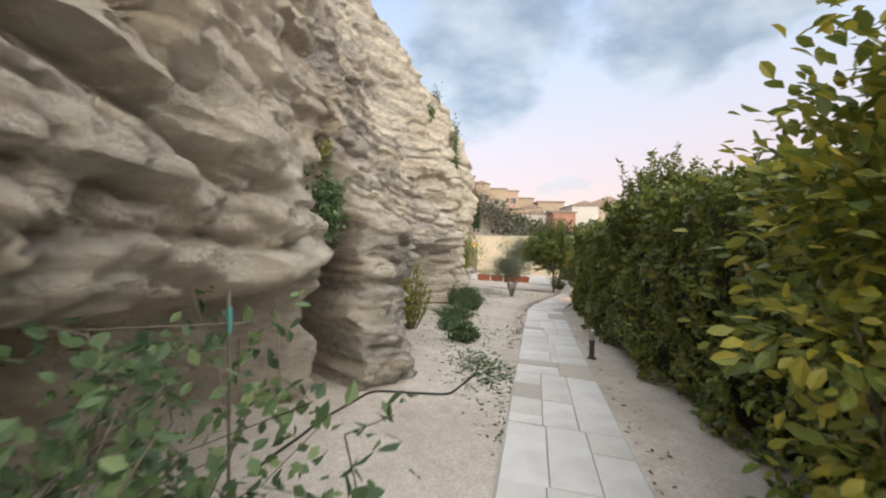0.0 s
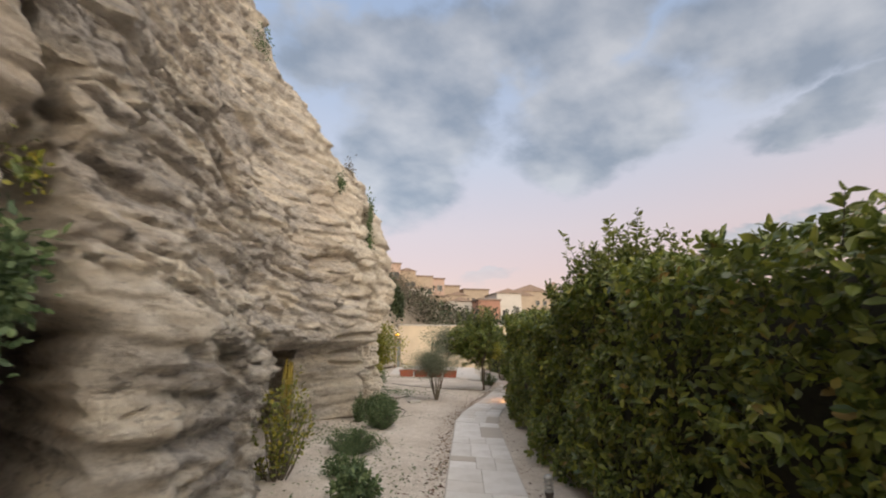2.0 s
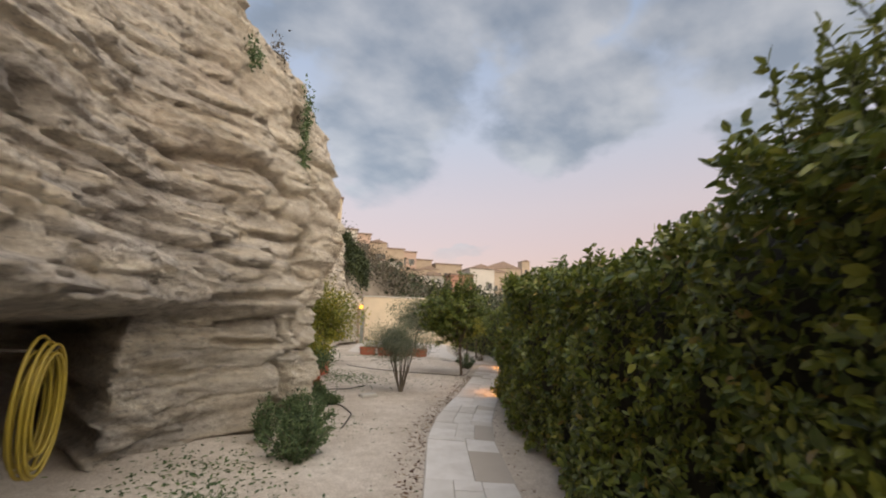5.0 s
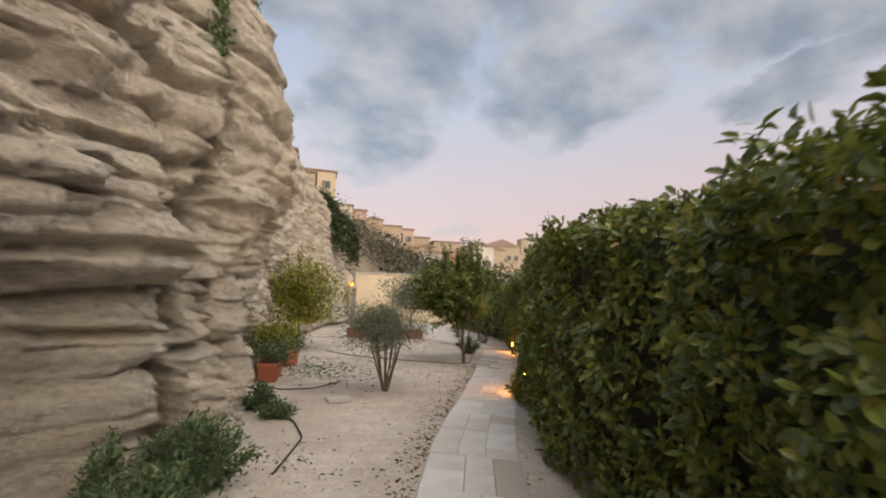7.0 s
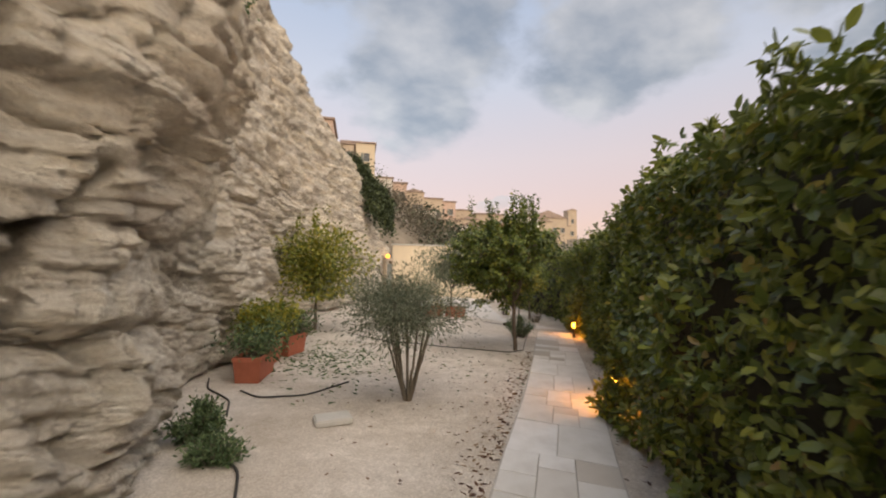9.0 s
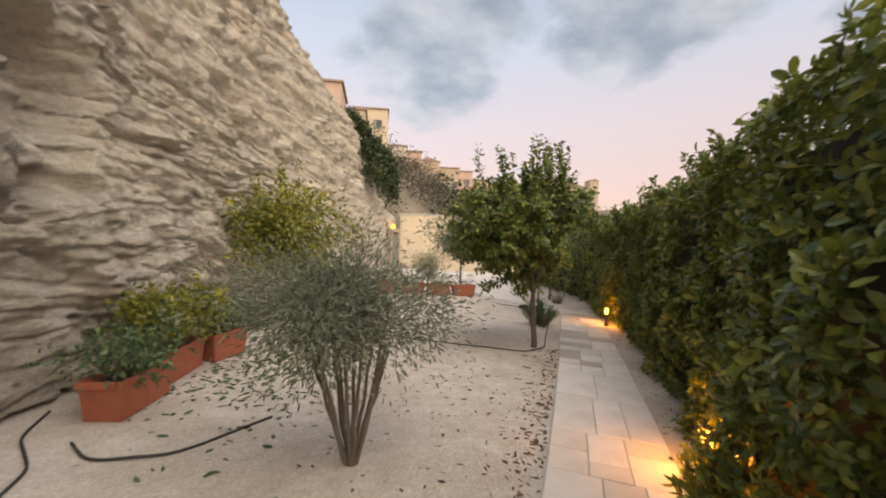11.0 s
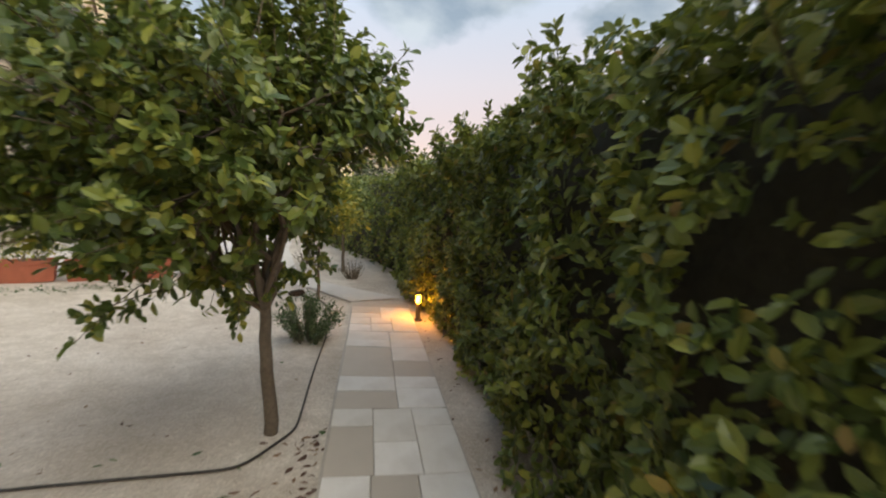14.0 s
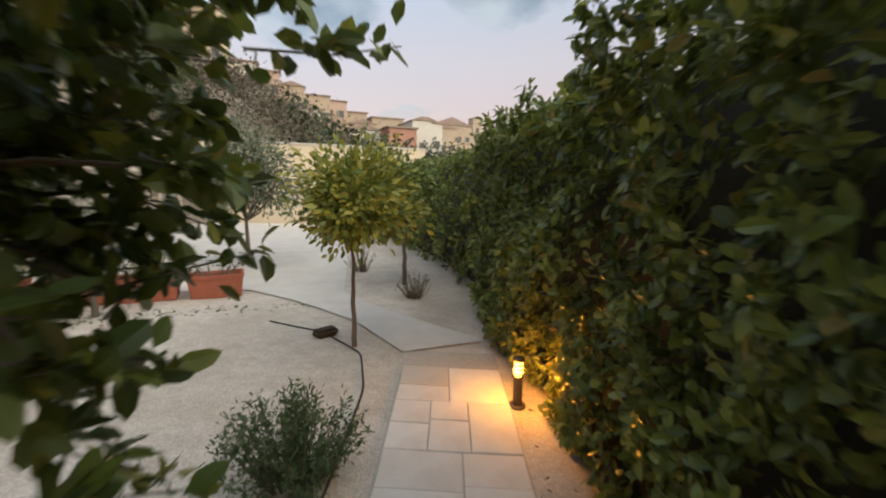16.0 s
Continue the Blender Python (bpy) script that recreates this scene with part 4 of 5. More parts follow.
# ---- climber on stakes at the start ----
def build_climber():
    root = thing("climbing_plant", (-1.18, 3.9, 0), "loose green climber on thin garden stakes", "plant")
    part("stake", join_np("stake", [tube("t", *limb((0.25, 0.5, -0.05), (0.23, 0.5, 1.16), 0.005, 0.005, 0.0, 4), STEM_WOOD, 6),
                                    tube("t", *limb((-0.4, 0.5, 1.03), (0.3, 0.5, 1.06), 0.003, 0.003, 0.01, 4), STEM_WOOD, 5),
                                    tube("t", *limb((-0.55, -0.1, -0.05), (-0.5, 0.0, 1.35), 0.009, 0.008, 0.0, 4), STEM_WOOD, 6)], STEM_WOOD), root)
    part("stake_tie", tube("stake_tie", [(0.235, 0.5, 1.03), (0.235, 0.5, 1.07), (0.232, 0.5, 1.11)], 0.008, BLUE_TAPE, 8), root, label="turquoise tie")
    lines, p, w = [], [], []
    for _ in range(46):
        a = np.array((rng.uniform(-0.5, 0.3), rng.uniform(-0.55, 0.6), -0.02))
        b = a * np.array((1, 1, 0)) + np.array((rng.normal(0, 0.2), rng.normal(0, 0.25), rng.uniform(0.45, 1.15)))
        q, r = limb(a, b, 0.006, 0.002, 0.14, 8)
        lines.append(tube("t", q, r, STEM_WOOD, 4))
        for t in rng.uniform(0.15, 1, 90):
            k = min(6, int(t * 7))
            p.append(q[k] + (q[k + 1] - q[k]) * (t * 7 - k) + rng.normal(0, 0.05, 3))
            w.append(rng.normal(0, 1, 3))
    part("stems", join_np("stems", lines, STEM_WOOD), root)
    tagged(part("leaves", leaf_mesh("leaves", np.array(p), np.array(w), 0.055, HERB_LEAF, 0.6), root), kind="stuff")


build_climber()


# ---- plants rooted in the rock ----
def rock_plant(y, z, size, n, leaf, material, label):
    x = on_cliff(y, z)
    root = new("rock_plant")
    root.matrix_basis = pose(x - 0.02, y, z)
    tagged(root, label, "plant", "plants in the cliff")
    p = rng.normal(0, 1, (n, 3)) * np.array(size) * np.array((0.25, 0.45, 0.45)) + np.array((size[0] * 0.3, 0, -size[2] * 0.1))
    tagged(part("leaves", leaf_mesh("leaves", p, p + np.array((0.15, 0, 0.05)), leaf, material, 0.55), root), kind="stuff")
    ends = p[rng.integers(0, n, 14)]
    part("stems", join_np("stems", [tube("t", *limb((-0.1, 0, 0), e, 0.006, 0.002, 0.1, 5), STEM_WOOD, 4) for e in ends], STEM_WOOD), root)


rock_plant(6.72, 1.78, (0.24, 0.17, 0.28), 1100, 0.055, HERB_LEAF, "leafy green caper hanging from a rock crack")
rock_plant(6.9, 2.3, (0.1, 0.12, 0.12), 90, 0.04, BRIGHT_LEAF, "yellow flowering tuft in the rock")
for yy, zz, sz in ((14.3, 5.3, 0.3), (13.6, 8.3, 0.55), (15.6, 6.2, 0.4), (12.4, 9.8, 0.7), (16.9, 5.5, 0.4), (20.5, 7.2, 0.7), (17.5, 4.6, 0.4)):
    rock_plant(yy, zz, (sz * 0.7, sz, sz * 0.8), 260, 0.06, HERB_LEAF if yy != 15.6 else SCRUB_LEAF, "tuft of wild scrub on the cliff")
for zz in (4.0, 4.8):
    rock_plant(14.6 + 0.1 * zz, zz, (0.16, 0.32, 0.6), 420, 0.06, HERB_LEAF, "dark ivy hanging down a cleft in the cliff")


def cliff_ivy():
    """A dark curtain hanging over the falling end of the crest."""
    n = 9000
    t = rng.random(n)
    hang = rng.random(n) ** 1.3 * (1.0 + 0.9 * fbm(t * 9, t * 0, 421, 3))
    p = np.stack([1.85 + 1.95 * t, 31 + 2.0 * t, 6.3 - 2.0 * t - hang + 0.5 * fbm(t * 14, t * 0 + 2, 431, 2)], 1) + rng.normal(0, 0.12, (n, 3)) + np.array((0.15, -0.1, 0))
    root = new("ivy", leaf_mesh("ivy", p, rng.normal(0, 0.6, (n, 3)) + np.array((0.5, -0.6, -0.4)), 0.13, IVY_LEAF, 0.75, blunt=0.8))
    tagged(root, "dark green ivy hanging over the cliff edge", "ivy", kind="stuff")


IVY_LEAF = leaf_material("ivy_leaf", [(0.0, (0.03, 0.045, 0.02)), (0.6, (0.06, 0.085, 0.035)), (0.9, (0.08, 0.105, 0.04)), (1.0, (0.12, 0.14, 0.05))], 0.6, 0.1)
cliff_ivy()


# ---- bollard lamps ----
def lathe(name, prof, material, sides=20):
    a = np.linspace(0, 2 * np.pi, sides, endpoint=False)
    v = np.array([(r * math.cos(t), r * math.sin(t), z) for r, z in prof for t in a])
    i = np.arange(len(prof) - 1)[:, None] * sides + np.arange(sides)[None]
    j = np.arange(len(prof) - 1)[:, None] * sides + (np.arange(sides)[None] + 1) % sides
    return mesh_np(name, v, np.stack([i, j, j + sides, i + sides], -1).reshape(-1, 4), material)


def bollard(x, y, lit):
    root = thing("bollard_lamp", (x, y, 0), "short metal bollard lamp glowing amber by the path" if lit else "short unlit metal bollard lamp beside the path", "garden lamp", "bollard lamps along the path")
    part("base_plate", lathe("base_plate", [(0, 0.02), (0.062, 0.02), (0.066, 0.014), (0.066, -0.02), (0, -0.02)], LAMP_METAL), root)
    part("post", lathe("post", [(0.036, 0.018), (0.036, 0.24), (0.042, 0.245), (0.042, 0.262), (0.0, 0.262)], LAMP_METAL), root)
    part("diffuser", lathe("diffuser", [(0, 0.258), (0.028, 0.26), (0.03, 0.3), (0.03, 0.375), (0.026, 0.38), (0, 0.38)], AMBER if lit else GREY_METAL), root, label="glowing amber diffuser" if lit else "grey diffuser")
    for z in (0.285, 0.318, 0.351):
        part("louvre", lathe("louvre", [(0.031, z), (0.046, z - 0.006), (0.046, z - 0.002), (0.031, z + 0.005)], GREY_METAL), root)
    part("cap", lathe("cap", [(0.031, 0.378), (0.046, 0.38), (0.045, 0.4), (0.03, 0.414), (0, 0.42)], LAMP_METAL if lit else GREY_METAL), root)
    if lit:
        d = bpy.data.lights.new("amber_glow", "POINT")
        d.energy, d.color, d.shadow_soft_size = 11.0, (1.0, 0.36, 0.03), 0.03
        for x_off, y_off in ((-0.06, -0.03), (0.06, 0.03)):
            o = new("amber_glow", d)
            o.parent = root
            o.location = (x_off, y_off, 0.33)
    return root


bollard(2.11, 8.68, False)
bollard(5.36, 16.98, True)
bollard(8.1, 22.64, True)


# ---- terracotta planters ----
def planter(x, y, size, turn, plant, group, up=0.0):
    root = thing("planter", (x, y, up), "rectangular terracotta trough planter with soil and greenery" if plant else "rectangular terracotta trough planter with dry soil", "planter", group, turn)
    w, d, h = size
    bm = bmesh.new()
    rings = []
    for sx, sy, z in ((0.86, 0.82, 0), (0.95, 0.93, h * 0.8), (1.0, 1.0, h * 0.82), (1.0, 1.0, h), (0.92, 0.86, h), (0.88, 0.8, h * 0.8)):
        rings.append([bm.verts.new((a * w * sx / 2, b * d * sy / 2, z)) for a, b in ((-1, -1), (1, -1), (1, 1), (-1, 1))])
    bm.faces.new(rings[0][::-1])
    for p, q in zip(rings[:-1], rings[1:]):
        for k in range(4):
            bm.faces.new((p[k], p[(k + 1) % 4], q[(k + 1) % 4], q[k]))
    bmesh.ops.bevel(bm, geom=bm.edges[:], offset=0.008, segments=2, affect="EDGES")
    me = bpy.data.meshes.new("trough")
    bm.to_mesh(me)
    bm.free()
    me.materials.append(TERRACOTTA)
    part("trough", me, root)
    sw, sd = w * 0.84, d * 0.76
    gx, gy = np.meshgrid(np.linspace(-sw / 2, sw / 2, 24), np.linspace(-sd / 2, sd / 2, 12), indexing="ij")
    gz = h * 0.86 + 0.02 * (fbm(gx * 14, gy * 14, 201, 3) - 0.5)
    part("soil", mesh_np("soil", np.stack([gx, gy, gz], -1).reshape(-1, 3), grid_faces(24, 12), SOIL), root, label="dark soil")
    if plant:
        n, mat_, tall, leaf = plant
        m = 16
        ends = np.stack([rng.uniform(-w * 0.5, w * 0.5, m), rng.uniform(-d * 0.75, d * 0.75, m), h + rng.uniform(0.4, 1.0, m) * tall], 1)
        part("stems", join_np("stems", [tube("t", *limb((e[0] * 0.4, e[1] * 0.2, h * 0.8), e, 0.009, 0.003, 0.06, 5), STEM_WOOD, 5) for e in ends], STEM_WOOD), root)
        k = rng.integers(0, m, n)
        p = ends[k] + rng.normal(0, 0.1, (n, 3)) - np.array((0, 0, 0.05))
        p[:, 2] = np.maximum(p[:, 2], h * 0.9)
        tagged(part("leaves", leaf_mesh("leaves", p, rng.normal(0, 1, (n, 3)), leaf, mat_, 0.5), root), kind="stuff")
    return root


planter(1.12, 18.32, (0.72, 0.34, 0.32), 86, (900, HERB_LEAF, 0.3, 0.06), "planters by the cliff")
planter(1.08, 19.12, (0.7, 0.34, 0.32), 86, (2200, BRIGHT_LEAF, 0.5, 0.07), "planters by the cliff")
planter(1.3, 19.8, (0.55, 0.34, 0.32), 66, (700, HERB_LEAF, 0.3, 0.06), "planters by the cliff")
for k in range(4):
    planter(3.45 + 0.78 * k, 26.62 + 0.02 * k, (0.72, 0.36, 0.34), 1, (420, OLIVE_LEAF if k % 2 else BRIGHT_LEAF, 0.3, 0.05) if k != 3 else (90, SCRUB_LEAF, 0.2, 0.05), "row of planters before the terrace")


# ---- hoses and small things on the ground ----
def hose(name, pts, r, material, label):
    q = smooth_line(pts, 0.05)
    z = ground_z(q[:, 0], q[:, 1]) - 0.012 + r * 0.8
    q3 = np.c_[q, z + (0.012 * fbm(q[:, 0] * 3, q[:, 1] * 3, 211, 2) if len(q) else 0)]
    tagged(new(name, tube(name, q3, r, material, 7)), label, "hose")


hose("irrigation_hose", [(-1.3, 5.5), (-1.08, 6.26), (-0.78, 6.95), (-0.05, 6.9), (0.3, 7.6), (0.45, 8.3)], 0.010, RUBBER, "black irrigation hose along the cliff foot")
hose("irrigation_hose", [(1.5, 14.3), (1.72, 15.2), (1.6, 15.8), (1.35, 16.1)], 0.010, RUBBER, "black irrigation hose curled on gravel")
hose("irrigation_hose", [(1.2, 16.9), (1.1, 17.35), (0.75, 17.75), (0.62, 18.2)], 0.010, RUBBER, "black hose looping behind the planters")
hose("irrigation_hose", [(1.12, 17.66), (1.35, 17.42), (1.81, 17.49), (2.33, 18.1)], 0.010, RUBBER, "black hose running out over the gravel")
hose("irrigation_hose", [(2.2, 22.2), (2.91, 21.28), (4.2, 20.73), (5.35, 20.3), (5.75, 20.55), (6.1, 21.3), (6.6, 22.3), (7.05, 23.3), (7.2, 24.0), (6.96, 24.7), (6.4, 25.3)], 0.009, RUBBER, "thin black hose crossing to the tree trunk")


def coil():
    x, y, z = -0.62, 11.55, 0.85
    t = np.linspace(0, 2 * np.pi * 9, 420)
    r = 0.27 + 0.04 * np.sin(t * 0.23) + 0.02 * np.sin(t * 0.61)
    pts = np.stack([x + 0.05 * np.sin(t * 0.17), y + r * 0.62 * np.cos(t), z + r * 1.35 * np.sin(t)], 1)
    root = new("hose_coil", tube("hose_coil", pts, 0.011, YELLOW_HOSE, 6))
    tagged(root, "coil of yellow garden hose hung by the cave", "hose")
    part("hook", tube("hook", [(x - 0.3, y, z + 0.36), (x + 0.02, y, z + 0.34), (x + 0.06, y, z + 0.38)], 0.012, LAMP_METAL, 6), root)


coil()
slab = new("stone_slab", box_mesh("stone_slab", (0.34, 0.24, 0.06), STONE, 0.012))
slab.matrix_basis = pose(2.18, 16.72, ground_at(2.18, 16.72), 0, 0, 12)
tagged(slab, "flat pale stone slab lying on gravel", "stone")
clod = new("soil_clod", box_mesh("soil_clod", (0.26, 0.16, 0.09), SOIL, 0.03))
clod.matrix_basis = pose(6.96, 24.62, ground_at(6.96, 24.62), 0, 0, 20)
tagged(clod, "dark clump of soil beside a hose", "soil")


def fallen(name, n, place, size, material, label, lift=0.004, up=0.15):
    """Loose leaves or weeds flat on the ground."""
    xy = place(n)
    z = ground_z(xy[:, 0], xy[:, 1]) - 0.012 + lift
    way = np.c_[rng.normal(0, 1, (n, 2)), rng.uniform(0, up, n)]
    at = np.c_[xy, z]
    me = leaf_mesh(name, at, way * 3, size, material, 0.5, droop=0.0)
    co = np.empty(len(me.vertices) * 3, dtype=np.float32)
    me.vertices.foreach_get("co", co)
    co = co.reshape(-1, 3)
    g = ground_z(co[:, 0], co[:, 1]) - 0.012
    co[:, 2] = np.maximum(g + 0.003, g + (co[:, 2] - g) * 0.45)
    me.vertices.foreach_set("co", co.ravel())
    tagged(new(name, me), label, "leaves", kind="stuff")


def beside(lo, hi, off, spread, one_side=True):
    def place(n):
        k = np.flatnonzero((edge_line[:, 1] > lo) & (edge_line[:, 1] < hi))
        i = rng.choice(k, n)
        d = off + (np.abs(rng.normal(0, spread, n)) if one_side else rng.normal(0, spread, n))
        return edge_line[i] - edge_right[i] * d[:, None]
    return place


def patch(x, y, rx, ry):
    def place(n):
        return np.c_[x + rng.normal(0, rx, n), y + rng.normal(0, ry, n)]
    return place


fallen("fallen_leaves", 900, beside(9, 20.5, 0.02, 0.16), 0.06, DRY_LEAF, "dry reddish leaves along the path edge")
fallen("fallen_leaves", 260, beside(3, 23.5, -WIDE - 0.12, 0.1, False), 0.05, DRY_LEAF, "dry leaves between path and hedge")
fallen("fallen_leaves", 70, beside(8, 23.5, -0.45, 0.25, False), 0.055, DRY_LEAF, "few dry leaves on the paving")
fallen("fallen_leaves", 420, patch(3.6, 18.5, 1.1, 2.4), 0.045, DRY_LEAF, "scattered dry leaves on gravel")
fallen("ground_weeds", 700, patch(2.0, 19.3, 0.5, 0.7), 0.075, HERB_LEAF, "thin green weeds in gravel", up=0.9)
fallen("ground_weeds", 260, patch(3.4, 19.6, 1.2, 0.9), 0.065, HERB_LEAF, "thin green weeds in gravel", up=0.6)
fallen("ground_weeds", 900, patch(0.45, 7.9, 0.2, 0.55), 0.06, HERB_LEAF, "green weeds beside the path", up=1.0)
fallen("ground_weeds", 800, patch(0.55, 10.4, 0.5, 1.1), 0.05, HERB_LEAF, "green weeds below the cliff", up=0.8)
fallen("ground_weeds", 600, patch(0.1, 12.7, 0.4, 0.5), 0.055, HERB_LEAF, "green weeds before the cave", up=1.0)
fallen("ground_weeds", 160, patch(0.42, 6.2, 0.12, 0.3), 0.05, HERB_LEAF, "green weeds at the path edge", up=0.8)
fallen("ground_weeds", 500, patch(4.0, 25.9, 1.6, 0.15), 0.06, HERB_LEAF, "strip of grass before the planters", up=1.0)
fallen("ground_weeds", 160, patch(1.6, 14.5, 0.4, 0.4), 0.05, HERB_LEAF, "green weeds in gravel", up=0.8)


# ---- far setting: terrace, wall, door in the rock, hill and town ----
def build_terrace():
    xs, ys = np.linspace(0, 1, 20), np.linspace(0, 1, 40)
    U, V = np.meshgrid(xs, ys, indexing="ij")
    y = 23.9 + V * 14.6
    left = np.interp(y, [23.9, 25, 25.9, 26.9, 27.3, 38.5], [7.6, 7.38, 6.93, 6.2, 2.6, 4.6])
    rightx = np.interp(y, [23.9, 24.7, 25.7, 26.5, 31, 38.5], [8.6, 8.2, 7.75, 7.55, 8.6, 11])
    x = left + (rightx - left) * U
    z = ground_z(x, y) + 0.008
    me = mesh_np("pavement", np.stack([x, y, z], -1).reshape(-1, 3), grid_faces(20, 40), PALE_CONCRETE)
    tagged(new("pavement", me), "pale worn concrete walk and terrace", "pavement", kind="structure")


PALE_CONCRETE = plain("pale_concrete", (0.66, 0.62, 0.58), 0.85, vary=0.14, scale=3.0)
build_terrace()
cream = new("wall_cream", box_mesh("wall_cream", (9.5, 0.35, 3.9), CREAM, 0.03))
cream.matrix_basis = pose(9.3, 38.8, -1.0, 0, 0, 0)
tagged(cream, "plain cream rendered garden wall", "wall", kind="structure")
cap = new("wall_coping", box_mesh("wall_coping", (9.6, 0.45, 0.08), STONE, 0.02))
cap.matrix_basis = pose(9.3, 38.8, 2.9)
tagged(cap, "pale stone coping on the wall", "wall", kind="structure")


def rock_door():
    root = new("door_1")
    root.matrix_basis = pose(4.02, 34.9, -0.2, 0, 0, 62)
    tagged(root, "narrow grey wooden door in the rock with amber lamp above", "door", kind="structure")
    part("leaf", box_mesh("leaf", (0.7, 0.12, 1.85), SHUTTER, 0.01), root)
    part("frame", box_mesh("frame", (0.14, 0.2, 2.0), SANDSTONE, 0.01), root, pose(-0.42, 0, 0))
    part("frame", box_mesh("frame", (0.14, 0.2, 2.0), SANDSTONE, 0.01), root, pose(0.42, 0, 0))
    part("lintel", box_mesh("lintel", (0.98, 0.22, 0.16), SANDSTONE, 0.01), root, pose(0, 0, 2.0))
    lamp = new("wall_lamp", lathe("wall_lamp", [(0, 0), (0.09, 0.01), (0.12, 0.1), (0.08, 0.2), (0, 0.22)], DIM_AMBER))
    lamp.matrix_basis = pose(3.98, 34.8, 1.95)
    tagged(lamp, "small amber wall lamp over the rock door", "wall lamp")


rock_door()


def build_hill():
    """Scrub slope under the town, from its foot up to the ridge and over it."""
    ridge = np.array([(-40, 40, 16), (-12, 44, 15), (-4, 58, 16), (2, 78, 17.0), (9, 88, 13.8), (20, 102, 11.5), (32, 106, 9.5), (52, 120, 9.5), (75, 132, 12), (140, 150, 10)], float)
    foot = np.array([(-40, 30, 9), (-6, 37.5, 8.0), (2.0, 41, 3.0), (9, 46, 1.5), (16, 55, 1.0), (26, 66, 2.0), (34, 74, 3.0), (55, 90, 4), (80, 100, 3), (150, 110, 0)], float)
    t = np.linspace(0, 1, 90)
    k = np.linspace(0, 1, len(ridge))
    R = np.stack([np.interp(t, k, ridge[:, c]) for c in range(3)], 1)
    F = np.stack([np.interp(t, k, foot[:, c]) for c in range(3)], 1)
    v = np.linspace(-0.25, 1.6, 46)
    P = F[:, None] + (R - F)[:, None] * np.clip(v, -0.25, 1.6)[None, :, None]
    prof = np.where(v < 0, v * 1.2, np.where(v < 1, np.abs(v) ** 0.8, 1 + 0.12 * (v - 1)))
    P[..., 2] = F[:, None, 2] + (R - F)[:, None, 2] * prof[None] + 1.6 * (fbm(P[..., 0] * 0.14, P[..., 1] * 0.14, 221, 4) - 0.5)
    me = mesh_np("hillside", P.reshape(-1, 3), grid_faces(90, 46), HILL)
    tagged(new("hillside", me), "dry scrub hillside below the town", "hill", kind="structure")
    def bushes(name, n, lo, hi, vlo, vhi, leaf, material, label, bulk):
        c = 60
        a, b = rng.uniform(lo, hi, c), rng.uniform(vlo, vhi, c)
        i, j = (a * 89).astype(int), np.clip(((b + 0.25) / 1.85 * 45).astype(int), 0, 45)
        q = P[i, j] + rng.normal(0, 0.5, (c, 3))
        m = rng.integers(0, c, n)
        at = q[m] + rng.normal(0, bulk, (n, 3)) * np.array((1, 1, 0.8)) + np.array((0, 0, bulk * 0.6))
        tagged(new(name, leaf_mesh(name, at, rng.normal(0, 1, (n, 3)), leaf, material, 0.7)), label, "trees", kind="stuff")
    bushes("hill_trees", 15000, 0.17, 0.26, 0.05, 0.55, 0.22, FAR_LEAF, "dark ivy and trees on the slope", 0.9)
    bushes("hill_scrub", 15000, 0.27, 0.50, 0.05, 0.5, 0.2, SCRUB_LEAF, "grey-brown scrub on the slope", 0.9)
    bushes("hill_trees", 5000, 0.34, 0.8, -0.1, 0.3, 0.5, FAR_LEAF, "green trees at the hill foot", 1.2)


HILL = plain("dry_slope", (0.24, 0.20, 0.15), 0.95, vary=0.4, scale=0.6, relief=0.2)
build_hill()


def house(x0, x1, y, base, top, wall, deep=7.0, gable=False, rows=2, cols=3, roof=None, turn=0.0):
    """A town house with recessed windows on the two sides that face the garden."""
    w, h = x1 - x0, top - base
    root = new("house")
    root.matrix_basis = pose((x0 + x1) / 2, y + deep / 2, base, 0, 0, turn)
    tagged(root, "weathered rendered hill town house with small dark windows", "house", "houses of the hill town")
    body = box_mesh("wall", (w, deep, h), wall, 0.03)
    part("wall", body, root)
    if gable:
        me = bpy.data.meshes.new("roof")
        a, b, r = w / 2 + 0.25, deep / 2 + 0.25, w * 0.18
        me.from_pydata([(-a, -b, 0), (a, -b, 0), (a, b, 0), (-a, b, 0), (0, -b, r), (0, b, r)], [], [(0, 4, 5, 3), (1, 2, 5, 4), (0, 1, 4), (2, 3, 5), (0, 3, 2, 1)])
        me.materials.append(roof or ROOF)
        part("roof", me, root, pose(0, 0, h))
    else:
        part("roof", box_mesh("roof", (w + 0.5, deep + 0.5, 0.28), roof or ROOF, 0.05), root, pose(0, 0, h))
    win = box_mesh("window", (0.9, 0.12, 1.35), PANE, 0.02)
    sill = box_mesh("sill", (1.2, 0.3, 0.12), STONE, 0.02)
    shut = box_mesh("shutter", (0.42, 0.1, 1.4), SHUTTER, 0.02)
    for r in range(rows):
        z = 0.9 + r * (h - 1.2) / rows
        if z + 1.4 > h:
            continue
        for c in range(cols):
            if rng.random() < 0.12:
                continue
            x = (c + 0.5) / cols * w - w / 2
            part("window", win, root, pose(x, -deep / 2 - 0.02, z))
            part("sill", sill, root, pose(x, -deep / 2 - 0.08, z - 0.13))
            if rng.random() < 0.4:
                part("shutter", shut, root, pose(x - 0.7, -deep / 2 - 0.05, z))
        for c in range(2):
            part("window", win, root, pose(w / 2 + 0.02, (c - 0.5) * deep * 0.45, z, 0, 0, 90))


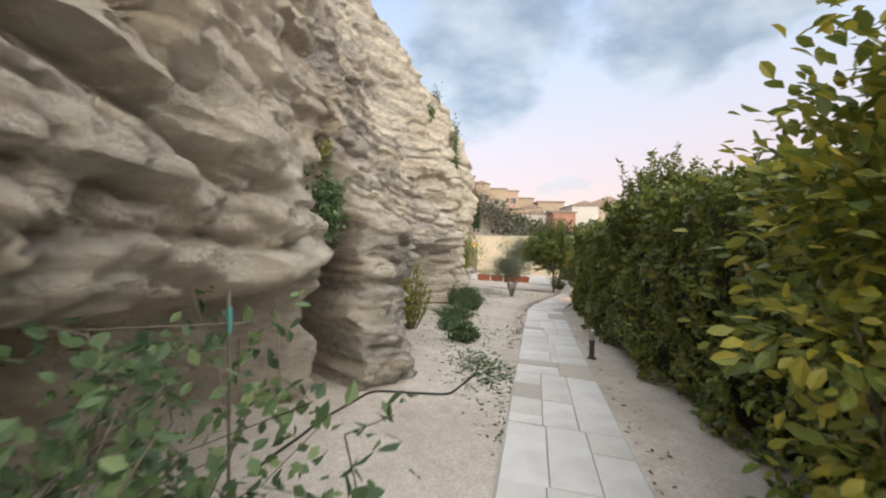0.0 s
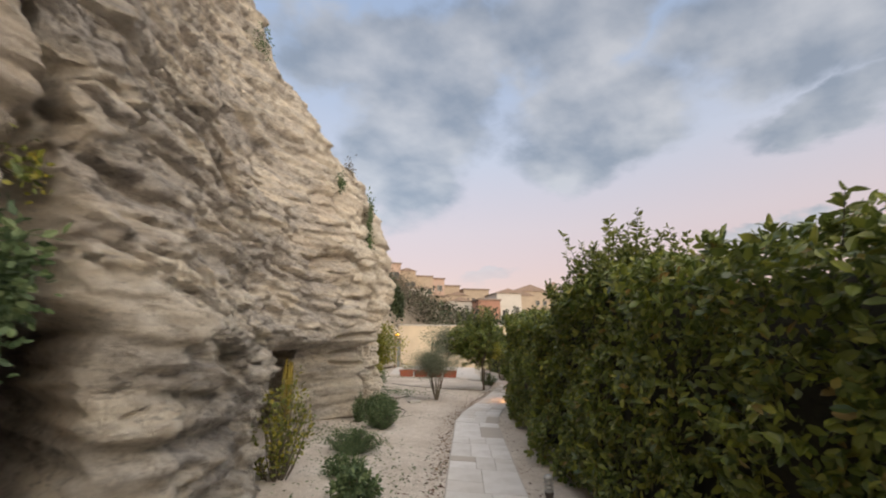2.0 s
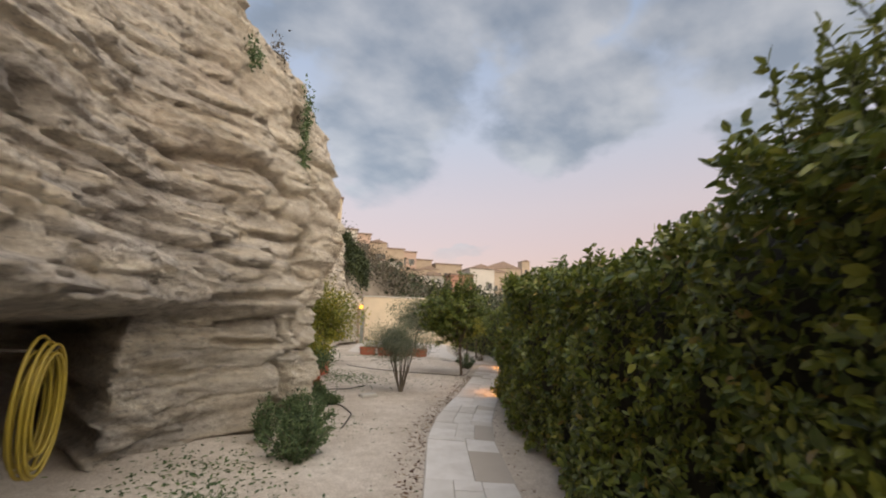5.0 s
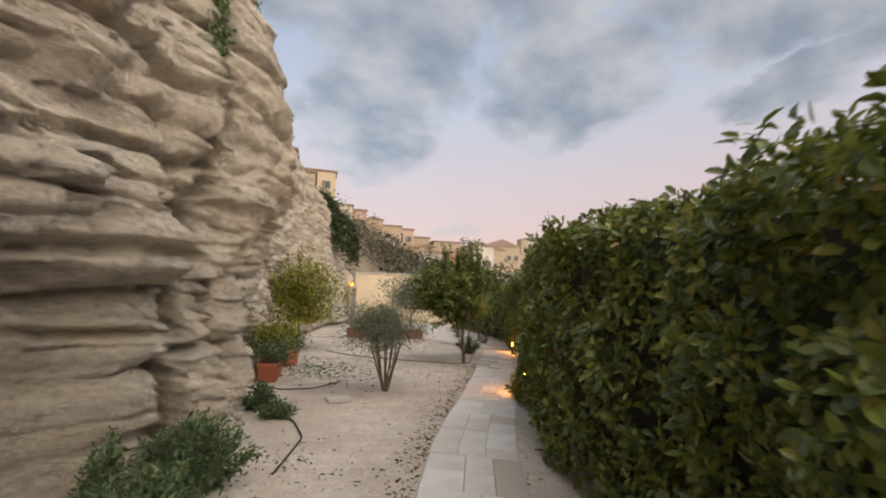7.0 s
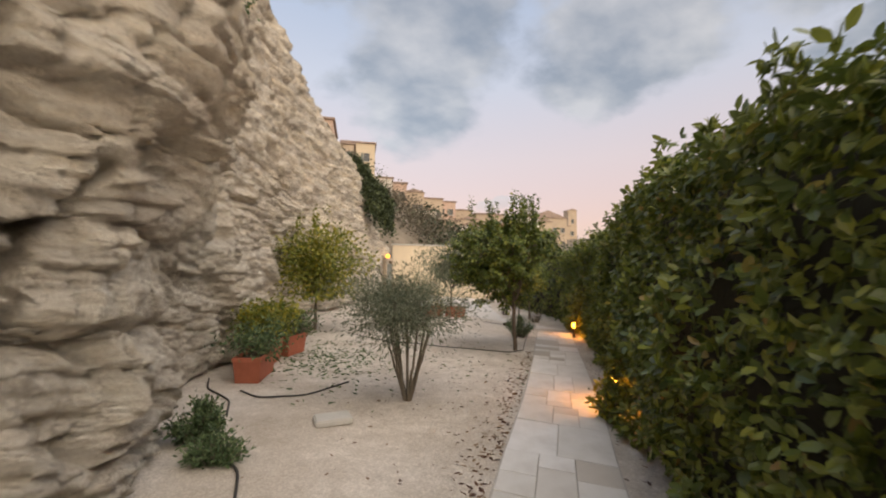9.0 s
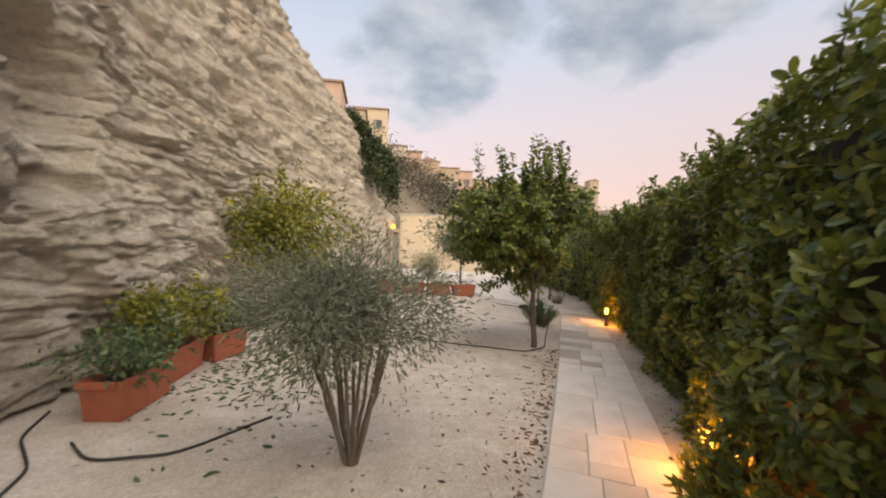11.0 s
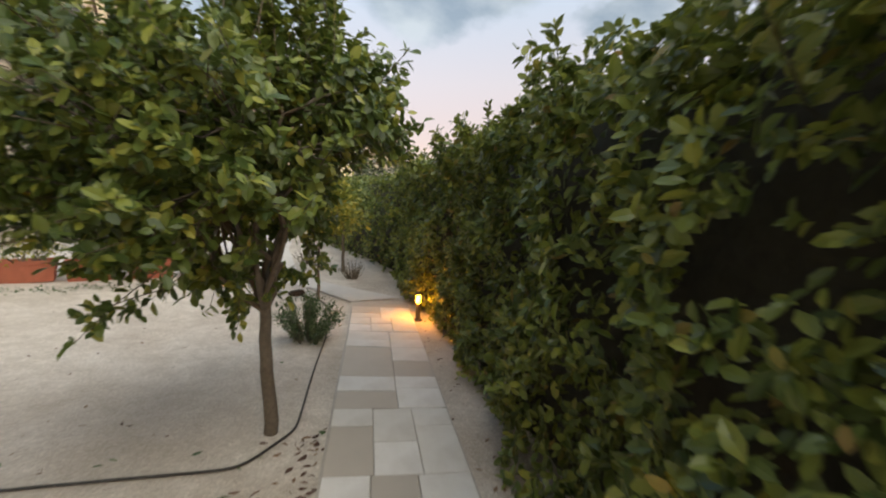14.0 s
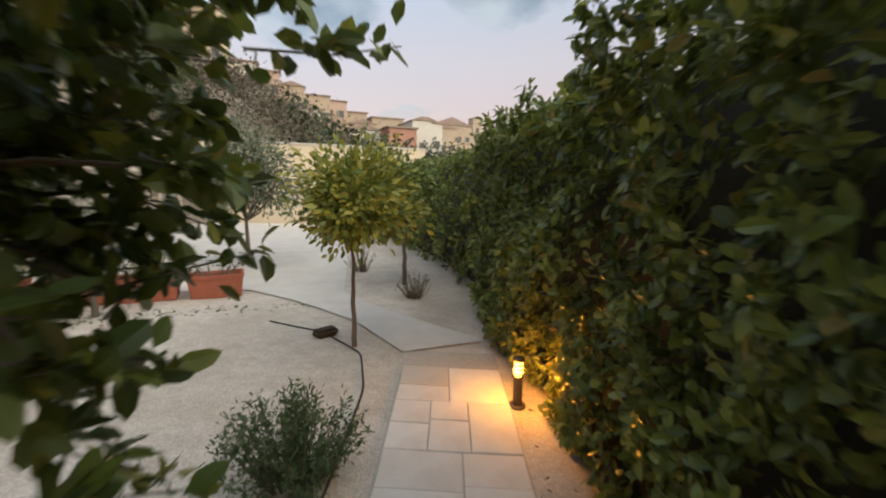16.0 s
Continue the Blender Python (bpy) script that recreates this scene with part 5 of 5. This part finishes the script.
house(-13, -4.0, 45, 10, 17.4, OCHRE, cols=4)
house(-9.5, -0.9, 62, 11, 19.2, PINK, cols=4)
house(-5.5, 1.5, 72, 14, 19.4, SANDSTONE, cols=4, rows=2)
house(-0.6, 4.8, 80, 13, 22.2, OCHRE, rows=3, cols=2)
house(4.9, 8.2, 85, 11, 17.7, PALE, cols=2)
house(8.4, 11.4, 90, 11, 18.0, PINK, cols=2)
house(11.5, 15.6, 95, 9, 17.4, SANDSTONE, cols=3, gable=True)
house(15.7, 20.4, 99, 8, 16.9, SANDSTONE, cols=3)
house(20.6, 24.8, 105, 8, 17.4, PINK, cols=2, rows=3)
house(25.0, 30.0, 109, 7, 16.2, SANDSTONE, cols=3)
house(12.5, 17, 88, 6, 12.6, PALE, cols=3)
house(18, 23, 94, 5, 11.6, SANDSTONE, cols=3)
house(24, 29, 99, 4, 12.6, SANDSTONE, cols=3, gable=True)
house(30.2, 37.2, 106, 4, 15.0, SANDSTONE, cols=4, rows=3)
house(20.5, 25.5, 84, 2, 9.6, PALE, cols=3, gable=True)
house(24.8, 29.2, 78, 1, 9.3, BRICK_RED, cols=1, rows=1, deep=4)
house(29.3, 32.5, 80, 1, 11.0, PALE, cols=1, rows=2, gable=True)
house(33.5, 40, 92, 3, 12.5, PALE, cols=3, gable=True)
house(41, 49, 104, 3, 13.5, SANDSTONE, cols=4, gable=True)
house(50, 62, 120, 4, 16.8, SANDSTONE, cols=5, rows=3, gable=True)
house(63, 67.5, 128, 4, 15.5, SANDSTONE, cols=2)
house(68, 71, 130, 4, 21.0, SANDSTONE, cols=1, rows=4, deep=3, gable=True)


# ---- path of stone slabs ----
def build_path():
    line, tang, right = edge_line, edge_tang, edge_right
    a, b = line - right * 0.015, line + right * (WIDE + 0.01)
    bed = np.stack([np.c_[a, ground_z(a[:, 0], a[:, 1]) + 0.004], np.c_[b, ground_z(b[:, 0], b[:, 1]) + 0.004]], 1)
    root = new("garden_path", mesh_np("garden_path", bed.reshape(-1, 3), grid_faces(len(line), 2)[:, ::-1], JOINT))
    tagged(root, "narrow path of pale worn stone slabs", "path", kind="structure")
    g = 0.003

    def slab_at(s0, s1, o0, o1):
        i, j = int(s0 / 0.05), min(len(line) - 1, int(s1 / 0.05))
        q = [line[i] + right[i] * (o0 + g) + tang[i] * g, line[i] + right[i] * (o1 - g) + tang[i] * g,
             line[j] + right[j] * (o1 - g) - tang[j] * g, line[j] + right[j] * (o0 + g) - tang[j] * g]
        c = sum(q) / 4
        top = 0.02 + rng.uniform(-0.004, 0.004)
        zs = [ground_at(*p) + 0.012 for p in q]
        zc = sum(zs) / 4
        v = [(*(p - c), z - zc - 0.03) for p, z in zip(q, zs)] + [(*((p - c) * 0.995), z - zc + top - 0.004) for p, z in zip(q, zs)] + [(*((p - c) * 0.975), z - zc + top) for p, z in zip(q, zs)]
        me = bpy.data.meshes.new("paving_slab")
        f = [(8, 11, 10, 9)]
        for r in (0, 4):
            f += [(r + k, r + 4 + k, r + 4 + (k + 1) % 4, r + (k + 1) % 4) for k in range(4)]
        me.from_pydata(v, [], f)
        me.materials.append(TILE)
        part("paving_slab", me, root, pose(c[0], c[1], zc))

    s, total = 0.0, len(line) * 0.05
    while s < total - 0.9:
        ln = float(rng.choice((0.6, 0.7, 0.8, 0.9)))
        cuts = [0.0, *([0.3, 0.6], [0.42], [0.28, 0.56], [0.36, 0.62], [0.5])[rng.integers(0, 5)], WIDE]
        for o0, o1 in zip(cuts[:-1], cuts[1:]):
            m = round(ln * rng.uniform(0.3, 0.7) / 0.05) * 0.05
            if rng.random() < 0.65:
                slab_at(s, s + m, o0, o1)
                slab_at(s + m, s + ln, o0, o1)
            else:
                slab_at(s, s + ln, o0, o1)
        s += ln


JOINT = plain("sandy_joint", (0.50, 0.46, 0.41), 0.95, vary=0.2, scale=30)
build_path()
